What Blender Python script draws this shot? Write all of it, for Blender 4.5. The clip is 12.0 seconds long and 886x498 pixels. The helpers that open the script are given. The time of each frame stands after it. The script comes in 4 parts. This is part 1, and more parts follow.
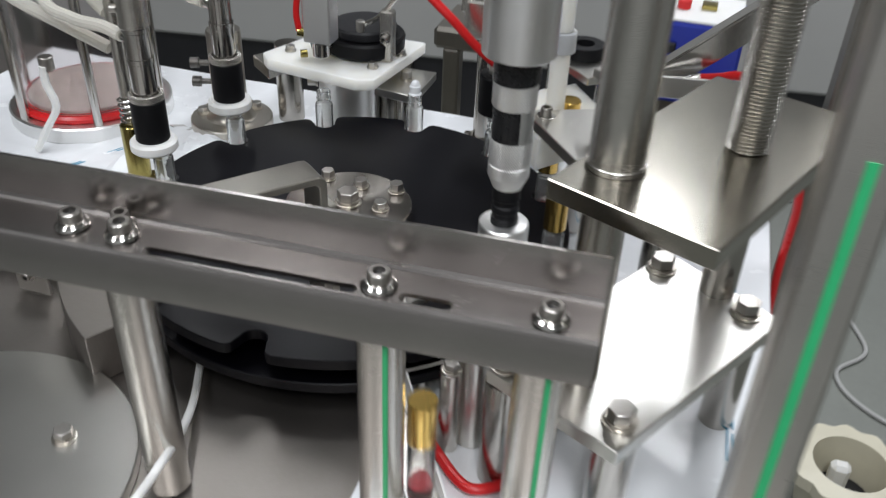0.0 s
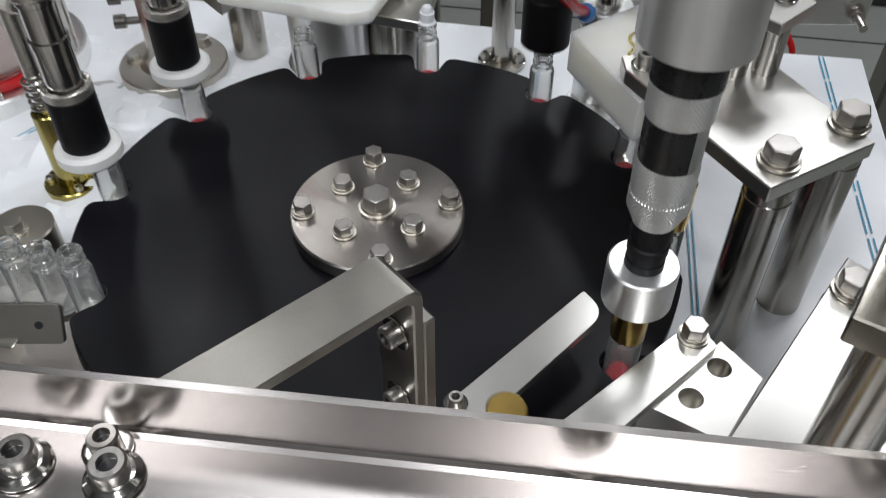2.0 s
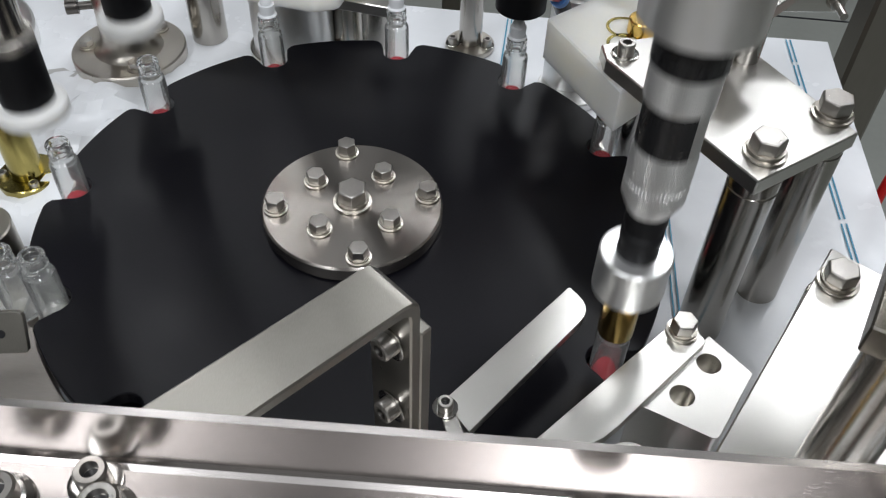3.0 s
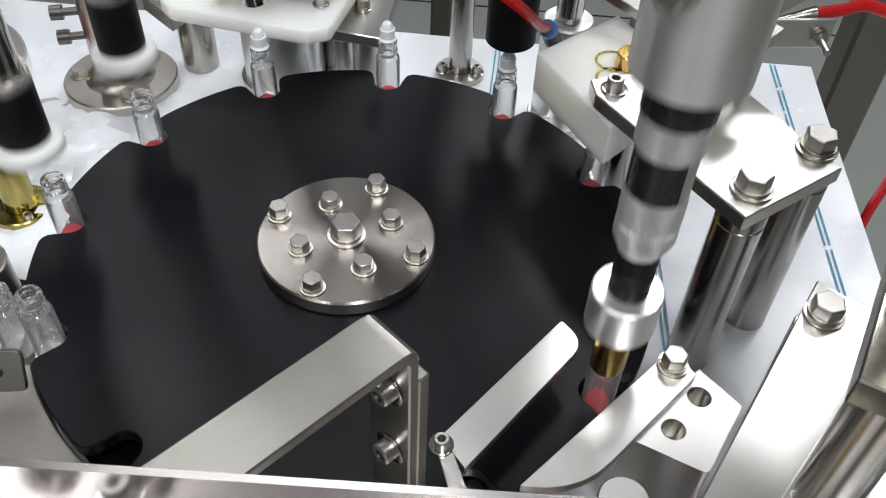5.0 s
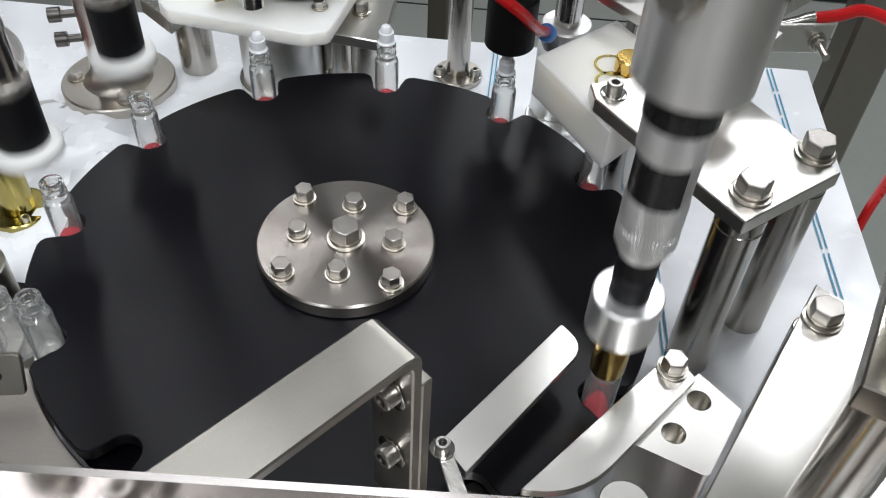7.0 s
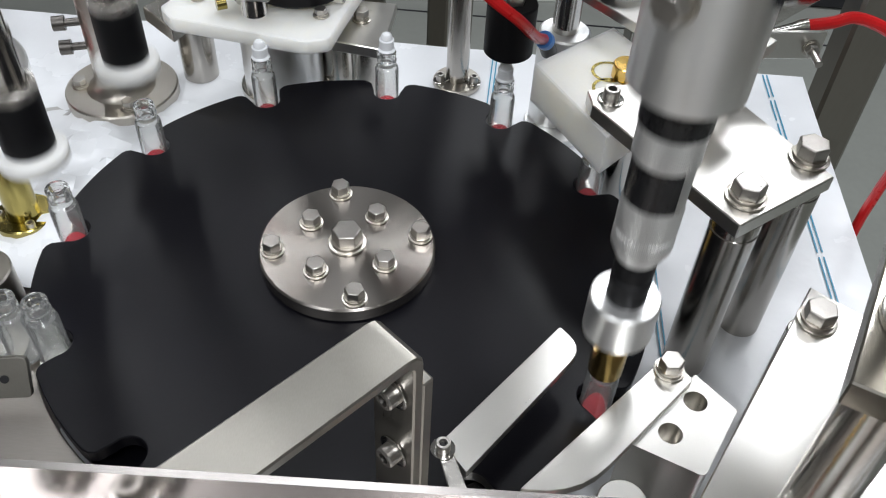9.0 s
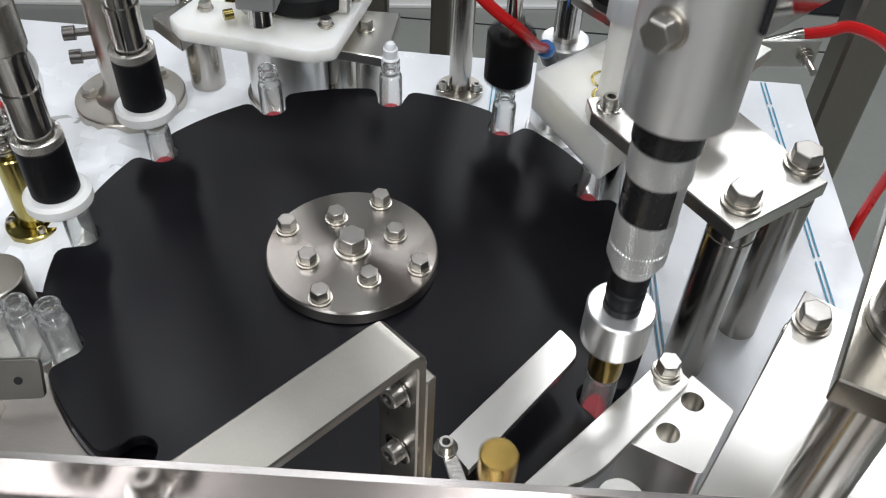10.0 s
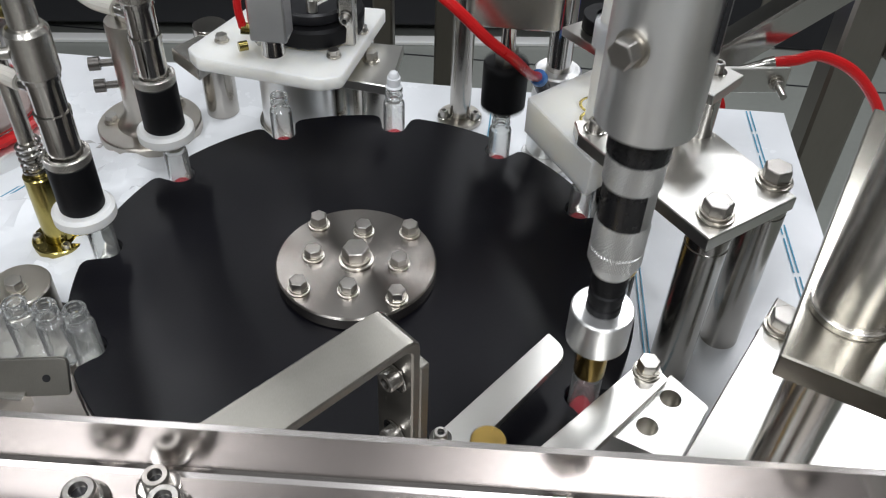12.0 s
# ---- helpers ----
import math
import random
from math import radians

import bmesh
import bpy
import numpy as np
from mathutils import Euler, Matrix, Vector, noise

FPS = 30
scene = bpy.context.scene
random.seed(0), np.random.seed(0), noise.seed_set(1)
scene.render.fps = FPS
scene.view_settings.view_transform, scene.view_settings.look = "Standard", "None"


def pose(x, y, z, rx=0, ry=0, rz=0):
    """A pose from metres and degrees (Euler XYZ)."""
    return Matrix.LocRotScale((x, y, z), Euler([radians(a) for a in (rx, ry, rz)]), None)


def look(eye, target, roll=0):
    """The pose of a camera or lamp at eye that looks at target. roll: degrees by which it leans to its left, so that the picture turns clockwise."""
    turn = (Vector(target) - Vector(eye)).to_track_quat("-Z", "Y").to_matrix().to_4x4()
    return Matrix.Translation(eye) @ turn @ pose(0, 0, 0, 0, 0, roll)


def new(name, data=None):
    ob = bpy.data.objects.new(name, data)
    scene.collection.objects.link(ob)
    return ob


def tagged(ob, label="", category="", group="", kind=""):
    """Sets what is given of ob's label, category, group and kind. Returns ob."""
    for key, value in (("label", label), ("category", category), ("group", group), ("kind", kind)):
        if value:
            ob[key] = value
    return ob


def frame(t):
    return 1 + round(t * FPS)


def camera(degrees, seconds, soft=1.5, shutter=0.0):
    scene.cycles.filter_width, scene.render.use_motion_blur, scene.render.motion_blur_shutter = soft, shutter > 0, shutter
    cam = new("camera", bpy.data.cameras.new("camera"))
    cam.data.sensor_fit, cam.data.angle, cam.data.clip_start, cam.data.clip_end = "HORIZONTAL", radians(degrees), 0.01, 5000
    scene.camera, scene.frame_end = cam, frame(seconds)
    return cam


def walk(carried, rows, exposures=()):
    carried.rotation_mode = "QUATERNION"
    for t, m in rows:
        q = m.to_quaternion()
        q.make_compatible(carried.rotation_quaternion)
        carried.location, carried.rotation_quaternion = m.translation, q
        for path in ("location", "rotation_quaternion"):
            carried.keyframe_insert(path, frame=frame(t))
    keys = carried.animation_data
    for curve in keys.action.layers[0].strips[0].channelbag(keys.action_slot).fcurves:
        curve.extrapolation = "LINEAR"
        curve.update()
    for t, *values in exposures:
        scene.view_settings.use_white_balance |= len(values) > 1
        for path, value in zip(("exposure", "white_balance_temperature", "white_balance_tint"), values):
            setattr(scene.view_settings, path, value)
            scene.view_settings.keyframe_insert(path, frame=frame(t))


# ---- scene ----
cam = camera(53.6, 12.0, soft=1.1, shutter=0.9)
PATH = [
    (0, (0.279, -0.655, 0.446), (-0.168, 0.935, -0.682), 2.5),
    (0.5, (0.229, -0.579, 0.44), (-0.184, 0.952, -0.779), 1.2),
    (1, (0.175, -0.514, 0.429), (-0.162, 0.965, -0.874), 0.8),
    (1.5, (0.134, -0.459, 0.423), (-0.133, 0.973, -0.948), 0.1),
    (2, (0.118, -0.431, 0.421), (-0.114, 0.956, -1.001), -0.0),
    (2.5, (0.103, -0.42, 0.417), (-0.049, 0.94, -1.041), 1.7),
    (4.5, (0.093, -0.409, 0.434), (0.002, 0.961, -1.02), 2.8),
    (5, (0.092, -0.408, 0.436), (0.003, 0.97, -1.01), 2.8),
    (5.5, (0.09, -0.408, 0.437), (0.007, 0.975, -1.005), 3.0),
    (6, (0.089, -0.408, 0.437), (0.009, 0.974, -1.006), 3.1),
    (6.5, (0.088, -0.408, 0.436), (0.012, 0.976, -1.005), 3.2),
    (7, (0.088, -0.408, 0.437), (0.013, 0.975, -1.006), 3.3),
    (9, (0.088, -0.415, 0.442), (0.013, 0.979, -0.991), 3.2),
    (9.5, (0.089, -0.419, 0.446), (0.009, 0.979, -0.982), 3.1),
    (10, (0.089, -0.425, 0.45), (0.005, 0.979, -0.972), 2.9),
    (10.5, (0.09, -0.433, 0.454), (-0.001, 0.983, -0.957), 2.8),
    (11, (0.092, -0.442, 0.459), (-0.005, 0.984, -0.94), 2.6),
    (11.5, (0.093, -0.453, 0.464), (-0.004, 0.988, -0.919), 2.6),
    (12, (0.1, -0.468, 0.468), (-0.01, 0.993, -0.894), 2.4),
]
walk(cam, [(t, look(eye, target, roll)) for t, eye, target, roll in PATH],
     exposures=[(0.0, -0.05), (1.0, -0.25), (2.5, -0.32), (4.5, 0.0), (10.0, 0.0), (12.0, -0.12)])

# ---- light: a workshop hall under rows of ceiling tubes ----
world = bpy.data.worlds.new("hall_air")
world.use_nodes = True
world.node_tree.nodes["Background"].inputs[0].default_value = (0.9, 0.95, 1.0, 1)
world.node_tree.nodes["Background"].inputs[1].default_value = 0.25
scene.world = world
TUBES = [(-0.92, 1.32, 8.5, 0.11, 1.5), (0.35, 1.78, 17, 0.22, 1.25), (1.16, 1.42, 25, 0.22, 1.2), (-0.2, 0.40, 4, 0.60, 0.20), (-0.75, -1.25, 22, 0.30, 1.2), (0.5, -1.25, 34, 0.30, 1.2)]
TURN = radians(22)
for lx, ly, power, wide, long in TUBES:
    lamp = bpy.data.lights.new("tube_light", "AREA")
    lamp.shape, lamp.size, lamp.size_y, lamp.energy = "RECTANGLE", wide, long, power
    lamp.color = (0.955, 0.98, 1.025)
    ob = new("tube_light", lamp)
    ob.matrix_world = Matrix.Translation((lx, ly, 1.72)) @ Matrix.Rotation(TURN, 4, "Z")


# ---- materials ----
def mat(name, color, rough=0.5, metal=0.0, var=0.08, scale=40, bump=0.0, bscale=400, stretch=None, rvar=0.08, alpha_spec=0.5, coat=0.0, aniso=0.0):
    m = bpy.data.materials.new(name)
    m.use_nodes = True
    nt = m.node_tree
    b = nt.nodes["Principled BSDF"]
    b.inputs["Metallic"].default_value = metal
    b.inputs["Specular IOR Level"].default_value = alpha_spec
    b.inputs["Coat Weight"].default_value = coat
    if aniso:
        b.inputs["Anisotropic"].default_value = aniso
        tg = nt.nodes.new("ShaderNodeTangent")
        tg.direction_type, tg.axis = "RADIAL", "Z"
        b.inputs["Anisotropic Rotation"].default_value = 0.25
        nt.links.new(tg.outputs[0], b.inputs["Tangent"])
    tc = nt.nodes.new("ShaderNodeTexCoord")
    mp = nt.nodes.new("ShaderNodeMapping")
    nt.links.new(tc.outputs["Object"], mp.inputs[0])
    if stretch:
        mp.inputs["Scale"].default_value = stretch
    n1 = nt.nodes.new("ShaderNodeTexNoise")
    n1.inputs["Scale"].default_value, n1.inputs["Detail"].default_value = scale, 6
    n2 = nt.nodes.new("ShaderNodeTexNoise")
    n2.inputs["Scale"].default_value, n2.inputs["Detail"].default_value = bscale, 3
    nt.links.new(tc.outputs["Object"], n1.inputs[0])
    nt.links.new(mp.outputs[0], n2.inputs[0])
    mix = nt.nodes.new("ShaderNodeMixRGB")
    mix.inputs[1].default_value = (*[c * (1 - var) for c in color], 1)
    mix.inputs[2].default_value = (*[min(1, c * (1 + var)) for c in color], 1)
    avg = nt.nodes.new("ShaderNodeMath")
    avg.operation = "ADD"
    nt.links.new(n1.outputs[0], avg.inputs[0])
    sub = nt.nodes.new("ShaderNodeMath")
    sub.operation = "MULTIPLY_ADD"
    sub.inputs[1].default_value, sub.inputs[2].default_value = 0.6, -0.3
    nt.links.new(n2.outputs[0], sub.inputs[0])
    nt.links.new(sub.outputs[0], avg.inputs[1])
    nt.links.new(avg.outputs[0], mix.inputs[0])
    nt.links.new(mix.outputs[0], b.inputs["Base Color"])
    ra = nt.nodes.new("ShaderNodeMapRange")
    ra.inputs["To Min"].default_value, ra.inputs["To Max"].default_value = max(0.02, rough - rvar), min(1, rough + rvar)
    nt.links.new(avg.outputs[0], ra.inputs["Value"])
    nt.links.new(ra.outputs[0], b.inputs["Roughness"])
    if bump:
        bp = nt.nodes.new("ShaderNodeBump")
        bp.inputs["Strength"].default_value, bp.inputs["Distance"].default_value = bump, 0.001
        nt.links.new(n2.outputs[0], bp.inputs["Height"])
        nt.links.new(bp.outputs[0], b.inputs["Normal"])
    return m



def soften(m, weight, reach):
    s = m.node_tree.nodes["Principled BSDF"]
    s.inputs["Subsurface Weight"].default_value, s.inputs["Subsurface Scale"].default_value = weight, reach
    s.inputs["Subsurface Radius"].default_value = (1, 0.95, 0.85)
    return m


def clear(name, color, rough, ior):
    m = bpy.data.materials.new(name)
    m.use_nodes = True
    b = m.node_tree.nodes["Principled BSDF"]
    b.inputs["Base Color"].default_value = (*color, 1)
    b.inputs["Transmission Weight"].default_value = 1
    b.inputs["Roughness"].default_value = rough
    b.inputs["IOR"].default_value = ior
    return m


STEEL = mat("steel", (0.62, 0.60, 0.56), 0.24, 1, 0.06, 30, 0.12, 300, (1, 1, 12))
BRUSH_X = mat("steel_brushed_along", (0.62, 0.595, 0.56), 0.31, 1, 0.07, 18, 0.15, 260, (0.5, 12, 12), 0.1)
POLISHED = mat("steel_polished", (0.56, 0.545, 0.52), 0.13, 1, 0.04, 30, 0.04, 200, (1, 1, 10), 0.05)
TURNED = mat("steel_turned", (0.52, 0.49, 0.44), 0.30, 1, 0.05, 40, 0.0, 300, None, 0.05)
OXIDE = mat("black_oxide_steel", (0.16, 0.15, 0.14), 0.36, 1, 0.1, 90, 0.05, 400)
HUBM = mat("steel_faced_on_lathe", (0.43, 0.40, 0.37), 0.25, 1, 0.02, 6, 0.0, 500, None, 0.0, aniso=0.85)
rings = HUBM.node_tree.nodes.new("ShaderNodeTexWave")
rings.wave_type, rings.rings_direction = "RINGS", "Z"
rings.inputs["Scale"].default_value, rings.inputs["Distortion"].default_value = 230, 0.6
facing = HUBM.node_tree.nodes.new("ShaderNodeBump")
facing.inputs["Strength"].default_value, facing.inputs["Distance"].default_value = 0.05, 0.0004
coords = HUBM.node_tree.nodes.new("ShaderNodeTexCoord")
HUBM.node_tree.links.new(coords.outputs["Object"], rings.inputs[0])
HUBM.node_tree.links.new(rings.outputs["Fac"], facing.inputs["Height"])
HUBM.node_tree.links.new(facing.outputs[0], HUBM.node_tree.nodes["Principled BSDF"].inputs["Normal"])
DECKM = mat("steel_deck", (0.31, 0.285, 0.265), 0.44, 1, 0.16, 9, 0.03, 160, (1, 8, 1), 0.07)
ARMM = mat("steel_bar_dull", (0.31, 0.295, 0.265), 0.34, 1, 0.16, 34, 0.05, 160, (14, 3, 3), 0.12)
RAILM = mat("steel_sheet_rail", (0.42, 0.395, 0.38), 0.25, 1, 0.13, 16, 0.008, 220, (0.4, 10, 10), 0.04)
SHELFM = mat("steel_shelf", (0.38, 0.36, 0.315), 0.22, 1, 0.10, 7, 0.0, 28, (4, 1, 1), 0.04)
POSTM = mat("steel_post", (0.42, 0.40, 0.37), 0.19, 1, 0.08, 30, 0.05, 200, (1, 1, 8), 0.05)
BOLT = mat("bolt_steel", (0.48, 0.46, 0.43), 0.32, 1, 0.1, 120, 0.1, 600, None, 0.08)
ALU = mat("aluminium_turned", (0.87, 0.87, 0.86), 0.38, 1, 0.05, 40, 0.04, 500, (0.3, 0.3, 14), 0.05, aniso=0.55)
PLATE = mat("steel_plate_ground", (0.66, 0.645, 0.61), 0.29, 1, 0.06, 22, 0.0, 300, (3, 12, 3), 0.03)
DIAL = mat("dial_black", (0.0036, 0.0035, 0.0054), 0.36, 0, 0.5, 11, 0.05, 500, None, 0.12, 0.19)
RUBBER = mat("black_rubber", (0.006, 0.006, 0.007), 0.5, 0, 0.25, 120, 0.1, 800, None, 0.08, 0.2)
BLACK = mat("black_paint", (0.012, 0.012, 0.014), 0.35, 0, 0.3, 20)
NYLON = soften(mat("white_nylon", (0.88, 0.86, 0.78), 0.42, 0, 0.04, 30, 0.05, 500), 1.0, 0.03)
RING = soften(mat("white_ring_plastic", (0.82, 0.82, 0.80), 0.45, 0, 0.03, 60, 0.05, 500), 0.4, 0.006)
FILM = mat("white_protective_film", (0.84, 0.86, 0.885), 0.24, 0, 0.03, 14, 0.5, 46, None, 0.1)
BLUE_LINE = mat("blue_print", (0.02, 0.27, 0.44), 0.35, 0, 0.15, 90)
GLASS = clear("clear_glass", (0.87, 0.88, 0.87), 0.08, 1.40)
GLASS.node_tree.nodes["Principled BSDF"].inputs["Transmission Weight"].default_value = 0.96
ACRYL = clear("clear_acrylic", (0.95, 0.93, 0.93), 0.08, 1.3)
FLUID = mat("red_liquid", (0.22, 0.005, 0.012), 0.4, 0, 0.05, 60, alpha_spec=0.1)
GOLD = mat("gold_cap", (0.83, 0.56, 0.17), 0.2, 1, 0.05, 60, 0.05, 500)
BRASS = mat("brass_plated", (0.36, 0.30, 0.10), 0.20, 1, 0.1, 60, 0.05, 500)
BALL = mat("white_ball_housing", (0.8, 0.82, 0.84), 0.3, 0, 0.03, 60)
RED = mat("red_hose", (0.62, 0.012, 0.014), 0.3, 0, 0.1, 60)
BLUE = mat("blue_paint", (0.012, 0.03, 0.34), 0.3, 0, 0.1, 20)
FITTING = mat("blue_fitting", (0.08, 0.28, 0.72), 0.35, 0, 0.05, 40)
CLEAR_HOSE = clear("milky_hose", (0.86, 0.84, 0.77), 0.16, 1.2)
CLEAR_HOSE.node_tree.nodes["Principled BSDF"].inputs["Transmission Weight"].default_value = 0.55
GREEN = mat("green_strip", (0.03, 0.42, 0.16), 0.3, 0, 0.08, 40)
FLOOR = mat("grey_painted_floor", (0.24, 0.25, 0.23), 0.35, 0, 0.12, 5, 0.1, 60)
PAINT = mat("grey_panel_paint", (0.45, 0.45, 0.44), 0.4, 0, 0.06, 6)
# near-black panels and joints; also painted shade in the background base and the pot
DARK = mat("dark_panel_and_shade", (0.02, 0.02, 0.024), 0.35, 0, 0.2, 10)
FRAME_STEEL = mat("frame_tube_steel", (0.30, 0.28, 0.25), 0.36, 1, 0.1, 14, 0.1, 200, (1, 1, 0.2))
CREAM = mat("cream_plastic", (0.72, 0.68, 0.54), 0.4, 0, 0.06, 30)
WALLM = mat("hall_wall_paint", (0.42, 0.42, 0.41), 0.7, 0, 0.05, 2)
TAPE = mat("black_tape", (0.01, 0.01, 0.011), 0.28, 0, 0.2, 60)


def knurl(name, base, count, radius):
    """Crossed fine grooves round an upright turned part, count grooves to the turn."""
    m = base.copy()
    m.name = name
    nt = m.node_tree
    tc = nt.nodes.new("ShaderNodeTexCoord")
    xyz = nt.nodes.new("ShaderNodeSeparateXYZ")
    nt.links.new(tc.outputs["Object"], xyz.inputs[0])

    def op(kind, a, b):
        n = nt.nodes.new("ShaderNodeMath")
        n.operation = kind
        for i, v in enumerate((a, b)):
            if isinstance(v, (int, float)):
                n.inputs[i].default_value = v
            else:
                nt.links.new(v, n.inputs[i])
        return n.outputs[0]

    turn = op("MULTIPLY", op("ARCTAN2", xyz.outputs["Y"], xyz.outputs["X"]), count)
    rise = op("MULTIPLY", xyz.outputs["Z"], count / radius * 0.75)
    high = op("MINIMUM", op("ABSOLUTE", op("SINE", op("ADD", turn, rise), 0), 0), op("ABSOLUTE", op("SINE", op("SUBTRACT", turn, rise), 0), 0))
    bp = nt.nodes.new("ShaderNodeBump")
    bp.inputs["Strength"].default_value, bp.inputs["Distance"].default_value = 0.7, 0.0005
    nt.links.new(high, bp.inputs["Height"])
    nt.links.new(bp.outputs[0], nt.nodes["Principled BSDF"].inputs["Normal"])
    return m


KNURL = knurl("aluminium_knurled", ALU, 26, 0.0155)
KNURL_STEEL = knurl("steel_knurled", STEEL, 26, 0.0165)


# ---- mesh helpers (world coordinates; part() moves them into the thing's space) ----
def thing(name, at, label, category, group="", kind=""):
    ob = new(name)
    ob.location = at
    ob.empty_display_size = 0.02
    return tagged(ob, label, category, group, kind)


def root_of(ob):
    while ob.parent:
        ob = ob.parent
    return ob


def finish(name, bm, material, at=(0, 0, 0), sharp=24):
    bmesh.ops.translate(bm, verts=bm.verts, vec=-Vector(at))
    bm.normal_update()
    lim = radians(sharp)
    for f in bm.faces:
        f.smooth = True
    for e in bm.edges:
        e.smooth = len(e.link_faces) == 2 and e.calc_face_angle(0) < lim
    me = bpy.data.meshes.new(name)
    bm.to_mesh(me)
    bm.free()
    me.materials.append(material)
    return me


def part(name, bm, material, parent, label=""):
    ob = new(name, finish(name, bm, material, root_of(parent).location))
    ob.parent = parent
    return tagged(ob, label)


def solo(name, bm, material, at, label, category, group="", kind=""):
    ob = new(name, finish(name, bm, material, at))
    ob.location = at
    return tagged(ob, label, category, group, kind)


def lathe(x, y, profile, segs=32, axis=None):
    """A turned body about an upright axis through (x, y); profile rows of radius, height. axis: a matrix put on it instead."""
    bm = bmesh.new()
    rings = []
    for r, z in profile:
        if r < 1e-6:
            rings.append([bm.verts.new((0, 0, z))])
        else:
            rings.append([bm.verts.new((r * math.cos(2 * math.pi * i / segs), r * math.sin(2 * math.pi * i / segs), z)) for i in range(segs)])
    for a, b in zip(rings, rings[1:]):
        for i in range(segs):
            j = (i + 1) % segs
            if len(a) == 1 and len(b) == 1:
                break
            if len(a) == 1:
                bm.faces.new((a[0], b[j], b[i]))
            elif len(b) == 1:
                bm.faces.new((a[i], a[j], b[0]))
            else:
                bm.faces.new((a[i], a[j], b[j], b[i]))
    bmesh.ops.recalc_face_normals(bm, faces=bm.faces)
    bm.transform(axis if axis else Matrix.Translation((x, y, 0)))
    return bm


def rod(x, y, r, z0, z1, c=0.0008, segs=28):
    return lathe(x, y, [(0, z0), (r - c, z0), (r, z0 + c), (r, z1 - c), (r - c, z1), (0, z1)], segs)


def pipe(x, y, r, hole, z0, z1, c=0.0006, segs=32):
    return lathe(x, y, [(hole, z0), (r - c, z0), (r, z0 + c), (r, z1 - c), (r - c, z1), (hole, z1), (hole, z0)], segs)


def prism(pts, z0, z1, bev=0.001, seg=1):
    bm = bmesh.new()
    bot = [bm.verts.new((x, y, z0)) for x, y in pts]
    top = [bm.verts.new((x, y, z1)) for x, y in pts]
    n = len(pts)
    bm.faces.new(top)
    bm.faces.new(bot[::-1])
    for i in range(n):
        bm.faces.new((bot[i], bot[(i + 1) % n], top[(i + 1) % n], top[i]))
    bmesh.ops.recalc_face_normals(bm, faces=bm.faces)
    if bev:
        ed = [e for e in bm.edges if e.calc_face_angle(0) > 0.5]
        bmesh.ops.bevel(bm, geom=ed, offset=bev, segments=seg, affect="EDGES", profile=0.6)
    return bm


def holed(outer, holes, z0, z1):
    """A plate with holes that go right through it."""
    bm = bmesh.new()
    loops = {}
    for z in (z0, z1):
        es = []
        for loop in (outer, *holes):
            vs = [bm.verts.new((x, y, z)) for x, y in loop]
            loops.setdefault(z, []).append(vs)
            es += [bm.edges.new((vs[i - 1], vs[i])) for i in range(len(vs))]
        bmesh.ops.triangle_fill(bm, use_beauty=True, use_dissolve=False, edges=es)
    for a, c in zip(loops[z0], loops[z1]):
        for i in range(len(a)):
            bm.faces.new((a[i - 1], a[i], c[i], c[i - 1]))
    bmesh.ops.recalc_face_normals(bm, faces=bm.faces)
    return bm


def ring_pts(x, y, r, n=28):
    return [(x + r * math.cos(2 * math.pi * k / n), y + r * math.sin(2 * math.pi * k / n)) for k in range(n)]


def box(x0, x1, y0, y1, z0, z1, bev=0.001, m=None):
    bm = prism([(x0, y0), (x1, y0), (x1, y1), (x0, y1)], z0, z1, bev)
    if m:
        bm.transform(m)
    return bm


def rounded(pts, radii, seg=6):
    """A polygon with rounded corners."""
    out, n = [], len(pts)
    for i, p in enumerate(pts):
        p, a, b = Vector(p), Vector(pts[i - 1]), Vector(pts[(i + 1) % n])
        r = radii[i] if isinstance(radii, (list, tuple)) else radii
        if r <= 0:
            out.append(p.to_tuple())
            continue
        da, db = (a - p).normalized(), (b - p).normalized()
        for k in range(seg + 1):
            s = k / seg
            q = (p + da * r) * (1 - s) ** 2 + p * 2 * s * (1 - s) + (p + db * r) * s ** 2
            out.append(q.to_tuple())
    return out


def curve_pts(pts, n=10):
    p = [Vector(q) for q in pts]
    p = [2 * p[0] - p[1]] + p + [2 * p[-1] - p[-2]]
    out = []
    for i in range(1, len(p) - 2):
        for k in range(n):
            t = k / n
            a, b, c, d = p[i - 1:i + 3]
            out.append(0.5 * (2 * b + (c - a) * t + (2 * a - 5 * b + 4 * c - d) * t * t + (3 * b - a - 3 * c + d) * t ** 3))
    out.append(p[-2])
    return out


def hose(pts, r, segs=12, n=10):
    bm = bmesh.new()
    path = curve_pts(pts, n)
    up, rings = Vector((0.31, 0.2, 0.93)), []
    for i, p in enumerate(path):
        d = (path[min(i + 1, len(path) - 1)] - path[max(i - 1, 0)]).normalized()
        u = up - d * up.dot(d)
        u = u.normalized() if u.length > 1e-4 else d.orthogonal().normalized()
        v = d.cross(u)
        up = u
        rings.append([bm.verts.new(p + r * (u * math.cos(2 * math.pi * k / segs) + v * math.sin(2 * math.pi * k / segs))) for k in range(segs)])
    for a, b in zip(rings, rings[1:]):
        for k in range(segs):
            bm.faces.new((a[k], a[(k + 1) % segs], b[(k + 1) % segs], b[k]))
    bm.faces.new(rings[0][::-1])
    bm.faces.new(rings[-1])
    bmesh.ops.recalc_face_normals(bm, faces=bm.faces)
    return bm


def join(*bms):
    out = bmesh.new()
    for b in bms:
        me = bpy.data.meshes.new("tmp")
        b.to_mesh(me)
        b.free()
        out.from_mesh(me)
        bpy.data.meshes.remove(me)
    return out


